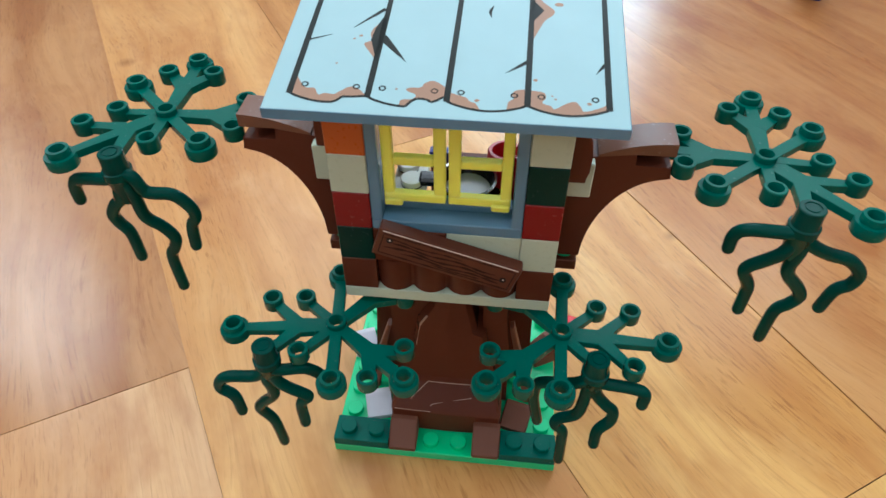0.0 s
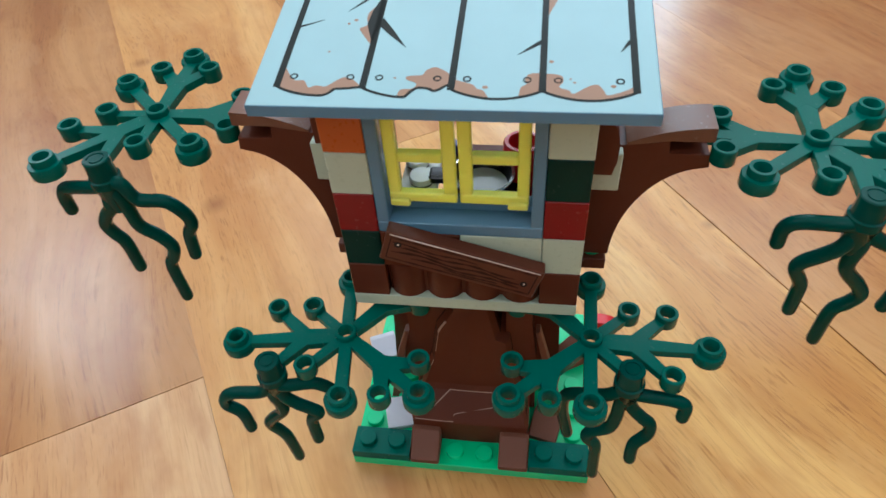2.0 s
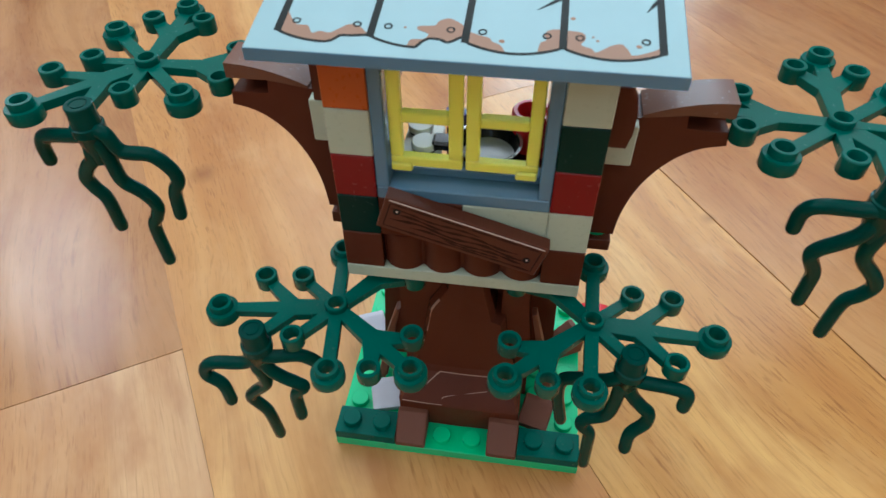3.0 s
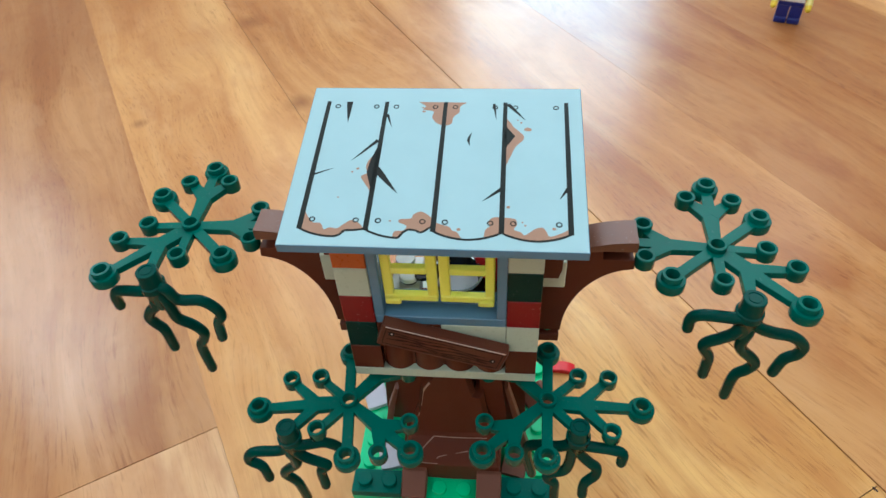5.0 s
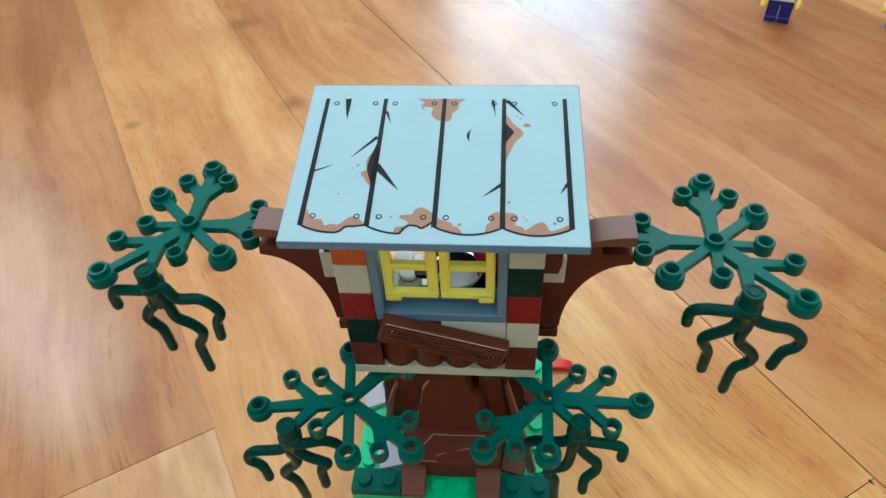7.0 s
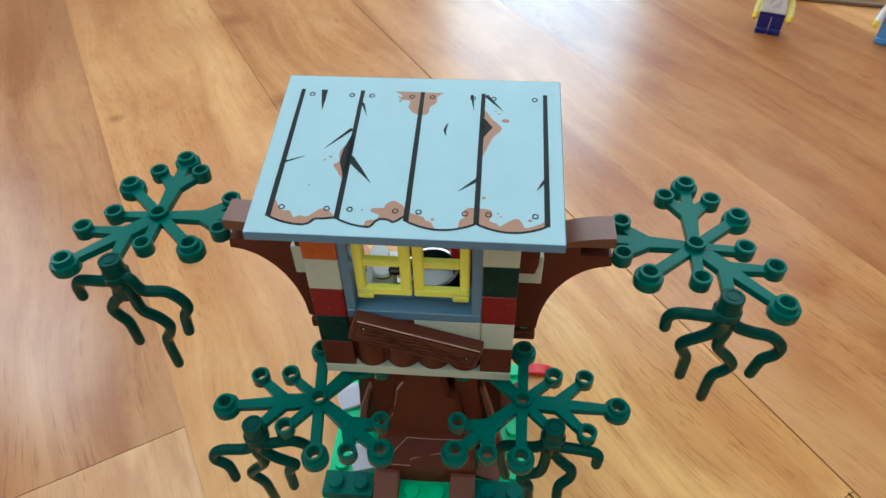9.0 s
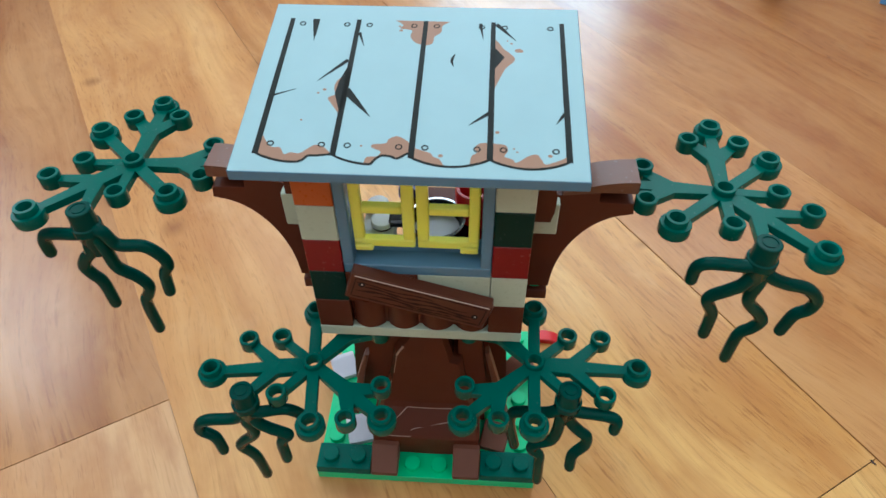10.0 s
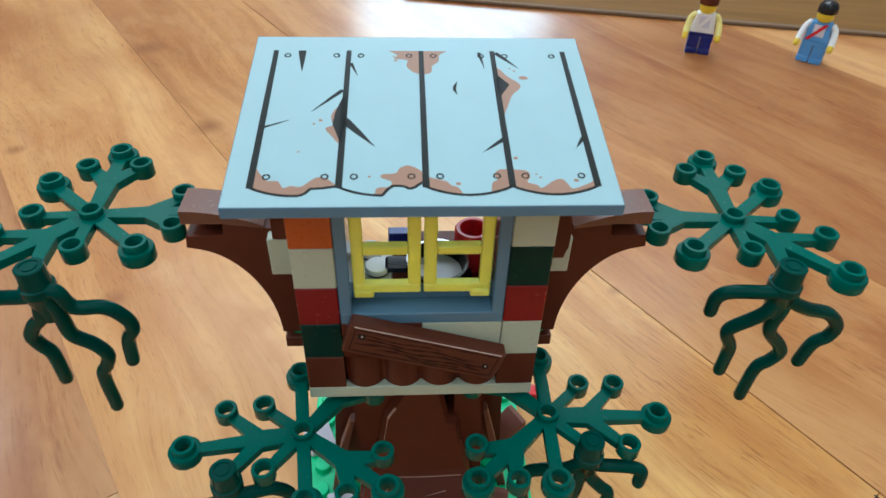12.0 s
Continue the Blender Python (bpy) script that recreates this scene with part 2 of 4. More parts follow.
def part(name, bm, material, parent=None, label="", smooth=False, at=None):
    me = bpy.data.meshes.new(name)
    bmesh.ops.recalc_face_normals(bm, faces=bm.faces)
    bmesh.ops.scale(bm, vec=(MM, MM, MM), verts=bm.verts)
    bm.to_mesh(me)
    bm.free()
    for mt in material if isinstance(material, (list, tuple)) else (material,):
        me.materials.append(mt)
    if smooth:
        me.shade_smooth()
        me.set_sharp_from_angle(angle=radians(38))
    ob = new(name, me)
    if at is not None:
        ob.matrix_basis = at
    if parent is not None:
        ob.parent = parent
    if label:
        ob["label"] = label
    return ob


def mm(x, y, z, rx=0, ry=0, rz=0):
    return pose(x * MM, y * MM, z * MM, rx, ry, rz)


def thing(name, x, y, z, rz=0.0):
    ob = new(name)
    ob.empty_display_size = 0.01
    ob.matrix_basis = mm(x, y, z, 0, 0, rz)
    return ob


def box(bm, x0, y0, z0, x1, y1, z1, bevel=0.22, mat=0, seg=1):
    m = Matrix.LocRotScale(((x0 + x1) / 2, (y0 + y1) / 2, (z0 + z1) / 2), None, (abs(x1 - x0), abs(y1 - y0), abs(z1 - z0)))
    vs = bmesh.ops.create_cube(bm, size=1, matrix=m)["verts"]
    faces = {f for v in vs for f in v.link_faces}
    if bevel:
        r = bmesh.ops.bevel(bm, geom=list({e for v in vs for e in v.link_edges}), offset=bevel, segments=seg, affect="EDGES", profile=0.5)
        faces = {f for f in faces if f.is_valid} | set(r["faces"])
    for f in faces:
        f.material_index = mat
    return faces


def lathe(bm, cx, cy, profile, seg=20, mat=0, close=False):
    """A turned shape: profile is (radius, z) from bottom to top; close joins its ends (a ring), or else they are capped."""
    rows = []
    for r, z in profile:
        rows.append([bm.verts.new((cx + r * math.cos(2 * math.pi * k / seg), cy + r * math.sin(2 * math.pi * k / seg), z)) for k in range(seg)])
    pairs = list(zip(rows, rows[1:])) + ([(rows[-1], rows[0])] if close else [])
    for a, b in pairs:
        for k in range(seg):
            bm.faces.new((a[k], a[(k + 1) % seg], b[(k + 1) % seg], b[k])).material_index = mat
    if not close:
        bm.faces.new(rows[0][::-1]).material_index = mat
        bm.faces.new(rows[-1]).material_index = mat


def stud(bm, cx, cy, z, mat=0, seg=18):
    lathe(bm, cx, cy, [(2.4, z - 0.3), (2.4, z + 1.5), (2.2, z + 1.7)], seg, mat)


def prism(bm, outline, axis, a, b, mat=0, bevel=0.0):
    """An outline of 2-D points drawn out along an axis from a to b."""
    put = {"x": lambda p, c: (c, p[0], p[1]), "y": lambda p, c: (p[0], c, p[1]), "z": lambda p, c: (p[0], p[1], c)}[axis]
    lo = [bm.verts.new(put(p, a)) for p in outline]
    hi = [bm.verts.new(put(p, b)) for p in outline]
    n = len(outline)
    faces = [bm.faces.new(lo[::-1]), bm.faces.new(hi)]
    faces += [bm.faces.new((lo[k], lo[(k + 1) % n], hi[(k + 1) % n], hi[k])) for k in range(n)]
    for f in faces:
        f.material_index = mat
    if bevel:
        edges = list({e for f in faces[:2] for e in f.edges})
        r = bmesh.ops.bevel(bm, geom=edges, offset=bevel, segments=1, affect="EDGES", profile=0.5)
        for f in r["faces"]:
            f.material_index = mat


def smooth_path(points, steps=7):
    """A Catmull-Rom curve through points."""
    p = [Vector(q) for q in points]
    p = [2 * p[0] - p[1]] + p + [2 * p[-1] - p[-2]]
    out = []
    for a, b, c, d in zip(p, p[1:], p[2:], p[3:]):
        for k in range(steps):
            t = k / steps
            out.append(0.5 * (2 * b + (c - a) * t + (2 * a - 5 * b + 4 * c - d) * t * t + (3 * b - a - 3 * c + d) * t**3))
    return out + [p[-2]]


def tube(bm, points, radius, seg=12, mat=0, round_end=True):
    """A round bar along a path; radius may be a function of the share of the way."""
    rad = radius if callable(radius) else (lambda s: radius)
    n, rows = len(points), []
    side = Vector((0.3, 0.9, 0.2))
    for k, p in enumerate(points):
        d = (points[min(k + 1, n - 1)] - points[max(k - 1, 0)]).normalized()
        side = (side - d * side.dot(d)).normalized()
        up = d.cross(side)
        rows.append([bm.verts.new(p + rad(k / (n - 1)) * (side * math.cos(2 * math.pi * j / seg) + up * math.sin(2 * math.pi * j / seg))) for j in range(seg)])
    if round_end:
        d, r, last = (points[-1] - points[-2]).normalized(), rad(1.0), rows[-1]
        for s in (0.5, 0.85):
            c = math.sqrt(1 - s * s)
            rows.append([bm.verts.new(points[-1] + d * r * s + (v.co - points[-1]) * c) for v in last])
    for a, b in zip(rows, rows[1:]):
        for j in range(seg):
            bm.faces.new((a[j], a[(j + 1) % seg], b[(j + 1) % seg], b[j])).material_index = mat
    bm.faces.new(rows[0][::-1]).material_index = mat
    bm.faces.new(rows[-1]).material_index = mat


# ---- room ----
RX0, RX1, RY0, RY1, RZ = -1.7, 1.7, -1.9, 1.9, 2.4


def room_box(name, x0, y0, z0, x1, y1, z1, material, bevel=0.0):
    bm = bmesh.new()
    box(bm, x0 * 1000, y0 * 1000, z0 * 1000, x1 * 1000, y1 * 1000, z1 * 1000, bevel)
    return tagged(part(name, bm, material), kind="structure")


def wall_with_opening(name, axis, at, thick, a0, a1, holes):
    """A wall across axis with window openings (from, to, sill, head) stacked or single."""
    bm = bmesh.new()
    lo, hi = sorted((at, at + thick))
    levels = sorted({0.0, RZ} | {z for h in holes for z in h[2:]})
    for z0, z1 in zip(levels, levels[1:]):
        start = a0
        for o0, o1, oz0, oz1 in [h for h in holes if h[2] <= z0 and h[3] >= z1] + [(a1, a1, 0, 0)]:
            if axis == "y":
                box(bm, start * 1000, lo * 1000, z0 * 1000, o0 * 1000, hi * 1000, z1 * 1000, 0)
            else:
                box(bm, lo * 1000, start * 1000, z0 * 1000, hi * 1000, o0 * 1000, z1 * 1000, 0)
            start = o1
    return tagged(part(name, bm, WALL_PAINT), "beige painted wall with a window opening", "wall", kind="structure")


wall_with_opening("wall_north", "y", RY1, 0.2, RX0, RX1, [(-0.16, 0.44, 0.20, 1.25), (-1.05, 1.25, 1.38, 2.26)])
wall_with_opening("wall_west", "x", RX0, -0.2, RY0, RY1, [(-0.95, 0.45, 1.22, 2.28), (1.02, 1.64, 1.17, 2.18)])
wall_with_opening("wall_east", "x", RX1, 0.2, RY0, RY1, [(-0.80, 0.60, 1.22, 2.28)])
wall_with_opening("wall_south", "y", RY0, -0.2, RX0, RX1, [(-1.20, 0.40, 1.2, 2.2)])
tagged(room_box("ceiling", RX0 - 0.2, RY0 - 0.2, RZ, RX1 + 0.2, RY1 + 0.2, RZ + 0.15, CEILING_PAINT), "white painted ceiling", "ceiling")


def window_unit(name, x0, z0, x1, z1, m):
    """White casement frame with a centre mullion, built in the x-z plane."""
    win = new(name)
    win.matrix_basis = m
    tagged(win, "white painted casement window with daylight outside", "window", kind="structure")
    bm = bmesh.new()
    t = 55
    for a in ((x0, z0, x1, z0 + t), (x0, z1 - t, x1, z1), (x0, z0 + t, x0 + t, z1 - t), (x1 - t, z0 + t, x1, z1 - t), ((x0 + x1) / 2 - 30, z0 + t, (x0 + x1) / 2 + 30, z1 - t)):
        box(bm, a[0], -30, a[1], a[2], 30, a[3], 4)
    part("window_frame", bm, FRAME_WHITE, win)
    bm = bmesh.new()
    box(bm, x0 - 40, -150, z0 - 30, x1 + 40, -32, z0 - 3, 4)
    part("window_sill", bm, FRAME_WHITE, win)


window_unit("window_1", -297, 200, 297, 1250, mm(140, 2040, 0))
window_unit("window_2", -307, 1170, 307, 2180, mm(-1840, 1330, 0, 0, 0, 90))
# the windows for the east, south and high west fill lamps are made up
window_unit("added_window_east", -697, 1220, 697, 2280, mm(1840, -100, 0, 0, 0, -90))
window_unit("added_window_south", -797, 1200, 797, 2200, mm(-400, -2040, 0, 0, 0, 180))
window_unit("window_5", -1147, 1380, 1147, 2260, mm(100, 2040, 0))
window_unit("added_window_west", -697, 1220, 697, 2280, mm(-1840, -250, 0, 0, 0, 90))

# darker wooden threshold that ends the floor behind the toy figures
threshold = thing("door_threshold", 105, 412, 0, -11.9)
tagged(threshold, "dark brown wooden threshold with a pale strip along the floor boards", "threshold")
bm = bmesh.new()
box(bm, -110, 5, 0.1, 1300, 320, 2.4, 0.6)
part("board", bm, THRESHOLD_WOOD, threshold)
bm = bmesh.new()
box(bm, -110, -0.5, 0.1, 1300, 4.8, 2.8, 0.9, seg=2)
part("strip", bm, STRIP, threshold, "pale thin edging strip")

# ---- toy tree house ----
house = thing("toy_tree_house", 0, 0, 0)
tagged(house, "plastic brick tree house with patched walls and pale blue roof", "toy house")

# base
bm = bmesh.new()
box(bm, -32, 0, 0, 32, 56, 3.2, 0.2)
for ix in range(8):
    for iy in range(7):
        if (ix, iy) not in {(1, 1), (6, 1), (0, 4), (7, 4)}:
            stud(bm, -28 + 8 * ix, 4 + 8 * iy, 3.2)
part("base_plate", bm, GREEN, house, "bright green studded base plate", smooth=True)


def small_plate(x0, y0, x1, y1, z, material, name="plate", studs=True, h=3.2, label=""):
    bm = bmesh.new()
    box(bm, x0 + 0.05, y0 + 0.05, z, x1 - 0.05, y1 - 0.05, z + h, 0.2)
    if studs:
        for ix in range(round((x1 - x0) / 8)):
            for iy in range(round((y1 - y0) / 8)):
                stud(bm, x0 + 4 + 8 * ix, y0 + 4 + 8 * iy, z + h)
    return part(name, bm, material, house, label, smooth=True)


small_plate(-32, 0, -16, 8, 3.25, DARK_GREEN)
small_plate(16, 0, 32, 8, 3.25, DARK_GREEN)


def cheese(x, y, z, turn, material, h=6.4):
    """One-stud slope with a low front lip and rounded upper edge."""
    bm = bmesh.new()
    prism(bm, [(-3.95, 0), (-3.95, 1.6), (2.6, h - 0.1), (3.95, h), (3.95, 0)], "x", -3.95, 3.95, 0, 0.3)
    return part("slope_tile", bm, material, house, at=mm(x, y, z, 0, 0, turn))


cheese(-12, 4, 3.25, 0, LIT_SLOPE_BROWN)
cheese(12, 4, 3.25, 0, LIT_SLOPE_BROWN)
cheese(-20.8, 13.6, 3.25, 16, GREY, 4.4)
cheese(20.4, 13.3, 3.25, -14, LIT_SLOPE_BROWN, 4.4)
cheese(-29.6, 36.4, 3.25, 24, GREY, 3.6)
cheese(27.6, 38.6, 3.25, -60, LIT_SLOPE_BROWN)

# trunk: stepped front rock that tapers upwards, flanks, slanting roots and core


def trunk_front():
    """A moulded rock face: upright foot, sloping toe, tall panel that narrows and has a notch on one side."""
    bm = bmesh.new()
    rings = [
        (3.3, -15.6, 15.2, 8.0), (12.0, -15.6, 15.2, 8.0), (12.5, -15.1, 14.8, 8.4), (18.4, -12.8, 12.4, 14.4), (20.0, -12.6, 12.2, 15.4),
        (29.5, -9.7, 9.9, 16.0), (37.8, -8.5, 8.9, 16.45), (38.8, -8.3, 6.4, 16.5), (41.2, -7.9, 5.9, 16.65), (48.2, -4.0, 4.4, 17.2), (60.5, -2.4, 2.4, 18.0),
    ]
    rows = []
    for z, x0, x1, yf in rings:
        c = 0.5 if z < 16 else 1.0
        pts = [(x0 - c, 27), (x0 - c, yf + c * 2.4), (x0, yf), ((x0 + x1) / 2, yf - 0.3), (x1, yf), (x1 + c, yf + c * 2.4), (x1 + c, 27)]
        rows.append([bm.verts.new((x, y, z)) for x, y in pts])
    for a, b in zip(rows, rows[1:]):
        for k in range(7):
            bm.faces.new((a[k], a[(k + 1) % 7], b[(k + 1) % 7], b[k]))
    bm.faces.new(rows[0][::-1])
    bm.faces.new(rows[-1])
    return bm


trunk = part("trunk_front", trunk_front(), BROWN, house, "glossy faceted red-brown trunk panel")
# pale bars along the creases paint the light that moulded edges catch
for line, r in (
    (((-11.6, 9.6, 13.5), (-9.0, 11.8, 15.9), (-5.8, 14.3, 18.5)), 0.14), (((-5.8, 14.3, 18.5), (2.0, 14.2, 18.5), (11.0, 14.5, 18.5)), 0.13),
    (((-4.6, 9.3, 13.5), (-3.2, 9.9, 14.1), (6.8, 11.6, 15.7)), 0.13), (((-15.0, 8.3, 12.4), (-9.0, 8.1, 12.4), (-4.6, 8.1, 12.4)), 0.10),
    (((-12.8, 15.9, 19.0), (-11.3, 16.1, 24.0), (-9.9, 16.2, 29.0)), 0.16), (((-6.0, 16.9, 44.6), (-7.0, 16.8, 42.9), (-7.9, 16.6, 41.2)), 0.3), (((-7.9, 16.6, 41.2), (-8.4, 16.5, 37.8), (-9.1, 16.2, 33.0)), 0.09),
):
    bm = bmesh.new()
    tube(bm, smooth_path(line, 3), r, 6)
    part("edge_highlight", bm, HIGHLIGHT, trunk, "pale line painted as the edge's highlight")
bm = bmesh.new()
box(bm, -15.5, 26, 3.3, 15.5, 44, 60.6, 0.3)
part("trunk_core", bm, BROWN, house)
for name, outline, y0, y1, mt in (
    ("trunk_flank", [(-15.8, 3.3), (-15.8, 26), (-16.3, 36), (-16.4, 60.6), (-2.5, 60.6), (-2.5, 3.3)], 20.0, 26, BROWN),
    ("trunk_flank", [(17.2, 3.3), (16.8, 27), (16.1, 33), (15.1, 43), (15.0, 60.6), (8.6, 60.6), (8.7, 36), (9.6, 29.5), (9.6, 3.3)], 20.0, 26, BROWN),
    ("trunk_back", [(-24.0, 3.3), (-23.6, 15), (-22.6, 30), (-22.0, 60.6), (-15.6, 60.6), (-15.6, 3.3)], 28.5, 42, BROWN),
    ("trunk_back", [(23.8, 3.3), (23.3, 15), (22.6, 30), (22.2, 60.6), (15.6, 60.6), (15.6, 3.3)], 28.5, 42, BROWN),
    ("root", [(-24.6, 3.3), (-22.2, 3.3), (-18.8, 24.8), (-16.6, 35.4), (-17.8, 35.1), (-21.0, 23.9)], 20.0, 23, LIT_SLOPE_BROWN),
    ("root", [(25.0, 3.3), (22.6, 3.3), (18.4, 26.3), (16.2, 38.3), (17.3, 38.9), (20.1, 26.4)], 20.0, 23, LIT_SLOPE_BROWN),
):
    bm = bmesh.new()
    prism(bm, outline, "y", y0, y1, 0, 0.3)
    part(name, bm, mt, house)

# house floor plate and bricks
bm = bmesh.new()
box(bm, -24, 8, 60.8, 24, 40, 64.0, 0.2)
for ix in range(6):
    for iy in range(1, 4):
        stud(bm, -20 + 8 * ix, 12 + 8 * iy, 64)
part("floor_plate", bm, TAN, house, "tan floor plate", smooth=True)

Z0, BH = 64.0, 9.6


def brick(x0, x1, y0, y1, row, material, rows=1):
    bm = bmesh.new()
    box(bm, x0 + 0.06, y0 + 0.06, Z0 + BH * row + 0.05, x1 - 0.06, y1 - 0.06, Z0 + BH * (row + rows) - 0.02, 0.18)
    return part("brick", bm, material, house)


for row, left, right in ((0, BROWN, BROWN), (1, BRICK_GREEN, TAN), (2, RED, RED), (3, TAN, BRICK_GREEN), (4, ORANGE, TAN)):
    brick(-24, -16, 8, 16, row, left)
    brick(16, 24, 8, 16, row, right)
brick(-16, 0, 8, 16, 1, BROWN)
brick(0, 16, 8, 16, 1, TAN)

# log brick with four round bumps
bm = bmesh.new()
box(bm, -15.95, 9.9, Z0 + 0.05, 15.95, 15.9, Z0 + BH - 0.02, 0.15)
for k in range(4):
    lathe(bm, -12 + 8 * k, 12.5, [(4.5, Z0 + 0.08), (4.5, Z0 + BH - 0.1)], 28)
part("log_brick", bm, BROWN, house, "red-brown brick with round log bumps", smooth=True)

# side walls
for s in (-1, 1):
    for row, mt in ((0, BROWN), (1, DARK_GREEN), (2, BROWN)):
        brick(*sorted((s * 24, s * 16)), 16, 32, row, mt)
    brick(*sorted((s * 24, s * 16)), 28, 36, 3, BROWN)
    brick(*sorted((s * 24, s * 16)), 28, 36, 4, BROWN)
# tan side brackets with brown pieces on them
bm = bmesh.new()
box(bm, -29.7, 16.6, 88.9, -20, 19.4, 98.0, 0.25)
part("bracket", bm, TAN, house)
bm = bmesh.new()
box(bm, -28.4, 16.2, 98.1, -20, 19.4, 111.8, 0.25)
part("side_brick", bm, BROWN, house)
bm = bmesh.new()
box(bm, 20, 16.8, 88.6, 29.9, 19.4, 97.4, 0.25)
part("bracket", bm, TAN, house)
bm = bmesh.new()
prism(bm, [(22, 94.0), (28.0, 94.0), (28.6, 97), (28.7, 101), (28.2, 104.4), (27.0, 106.4), (22, 106.4)], "y", 14.6, 16.75, 0, 0.3)
part("rounded_tile", bm, BROWN, house)

# arms: curved brackets with an open slot for the leaf's foot and a glossy curved cap
for s, up in ((-1, 0.9), (1, 0.0)):
    bow = [(s * (46.5 - 16.1 * math.sin(a)), up + 68.0 + 24.4 * math.cos(a)) for a in [math.pi / 2 * k / 18 for k in range(1, 19)]]
    body = [(s * 38.4, up + 95.4), (s * 46.0, up + 95.4), (s * 46.4, up + 92.4)] + bow + [(s * 18, up + 68.0), (s * 18, up + 97.2), (s * 30.4, up + 97.2), (s * 38.4, up + 98.35)]
    bm = bmesh.new()
    prism(bm, body, "y", 20.0, 27.8, 0, 0.2)
    arm = part("arm", bm, BROWN, house, "red-brown curved arm bracket")
    bm = bmesh.new()
    box(bm, min(s * 38.5, s * 45.4), 25.4, up + 95.45, max(s * 38.5, s * 45.4), 27.5, up + 98.35, 0.1)
    part("arm_plate", bm, BROWN, arm)
    bm = bmesh.new()
    # the cap's brown is lightened for the window reflected in it
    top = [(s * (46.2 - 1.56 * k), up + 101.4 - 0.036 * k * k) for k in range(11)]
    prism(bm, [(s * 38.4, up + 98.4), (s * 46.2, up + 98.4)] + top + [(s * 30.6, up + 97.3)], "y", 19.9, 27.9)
    part("curved_cap", bm, CAP_SHEEN_BROWN, arm, "curved red-brown cap lightened for window sheen", smooth=True)
    # small stack below the arm's foot
    bm = bmesh.new()
    box(bm, min(s * 24.1, s * 30.3), 20.3, up + 62.8, max(s * 24.1, s * 30.3), 27.7, up + 65.9, 0.2)
    part("side_plate", bm, BROWN, house)
    bm = bmesh.new()
    lathe(bm, s * 27.3, 24, [(2.4, up + 65.9), (2.4, up + 67.8)], 16)
    part("side_stud", bm, GREEN, house, smooth=True)

# window frame with two yellow sashes
wf = bmesh.new()
for a in ((-15.94, 83.25, 15.94, 86.0), (-15.94, 111.5, 15.94, 111.95), (-15.94, 86.0, -13.6, 111.5), (13.6, 86.0, 15.94, 111.5)):
    box(wf, a[0], 8.06, a[1], a[2], 15.9, a[3], 0.2)
box(wf, -13.6, 12.5, 86.02, 13.6, 15.8, 87.6, 0.15)
frame_ob = part("window_frame", wf, SAND_BLUE, house, "sand-blue window frame")
for s in (-1, 1):
    sb = bmesh.new()
    lo, hi = 0.3, 13.1
    for a in ((lo, 90.5, hi, 92.6), (lo, 110.2, hi, 111.4), (lo, 92.6, lo + 2.4, 110.2), (hi - 2.2, 92.6, hi, 110.2), (lo + 2.4, 99.8, hi - 2.2, 101.8)):
        box(sb, min(s * a[0], s * a[2]), 9.2, a[1], max(s * a[0], s * a[2]), 11.2, a[3], 0.25)
    box(sb, min(s * 9.2, s * 13.0), 8.6, 89.7, max(s * 9.2, s * 13.0), 11.4, 91.4, 0.3)
    part("window_sash", sb, YELLOW, frame_ob, "yellow four-light window sash")

def flat(bm, pts, h=0.05):
    """A flat printed patch of thickness h."""
    prism(bm, pts, "z", -0.02, h)


def stroke(bm, pts, w):
    """A printed line with a width at each point."""
    ws = w if isinstance(w, (list, tuple)) else [w] * len(pts)
    left, right = [], []
    for k, p in enumerate(pts):
        a, b = Vector(pts[max(k - 1, 0)]), Vector(pts[min(k + 1, len(pts) - 1)])
        n = (b - a).orthogonal().normalized() * ws[k] / 2
        left.append((p[0] + n.x, p[1] + n.y))
        right.append((p[0] - n.x, p[1] - n.y))
    for k in range(len(pts) - 1):
        flat(bm, [left[k], left[k + 1], right[k + 1], right[k]])


# nailed board across the wall
bd = bmesh.new()
box(bd, -16, 0, -4, 16, 3.2, 4, 0.25)
board = part("board", bd, BOARD_BROWN, house, "crooked brown board printed with wood grain", at=mm(0.5, 4.7, 78.1, 0, 17.6, 0))
bm = bmesh.new()
for z, a, b, w, wave in ((2.75, -14.8, 14.8, 0.3, 0.0), (1.5, -14.4, 3.0, 0.3, 0.25), (0.5, -12.5, 11.0, 0.42, 0.3), (-0.6, -14.0, 13.0, 0.46, 0.35), (-1.6, -10.0, 12.4, 0.42, 0.25), (-2.3, -3.0, 8.0, 0.3, 0.1), (-2.9, -14.8, 14.8, 0.3, 0.0)):
    n = 16
    pts = [(a + (b - a) * k / n, z + wave * math.sin(0.5 * (a + (b - a) * k / n) + z)) for k in range(n + 1)]
    stroke(bm, pts, [0.08] + [w * 1.35 * (0.7 + 0.42 * math.sin(2.1 * k + z)) for k in range(n - 1)] + [0.08])
for s in (-1, 1):
    stroke(bm, [(s * 14.8, -2.9), (s * 14.8, 2.75)], 0.25)
part("printed_grain", bm, GRAIN_INK, board, at=mm(0, 0, 0, 90, 0, 0))
# pale line painted where the board's upper edge shines
bm = bmesh.new()
box(bm, -15.2, -0.07, 3.36, 15.2, 0.02, 3.56, 0)
part("board_glint", bm, EDGE, board, "thin pale line painted for the top edge's glint")
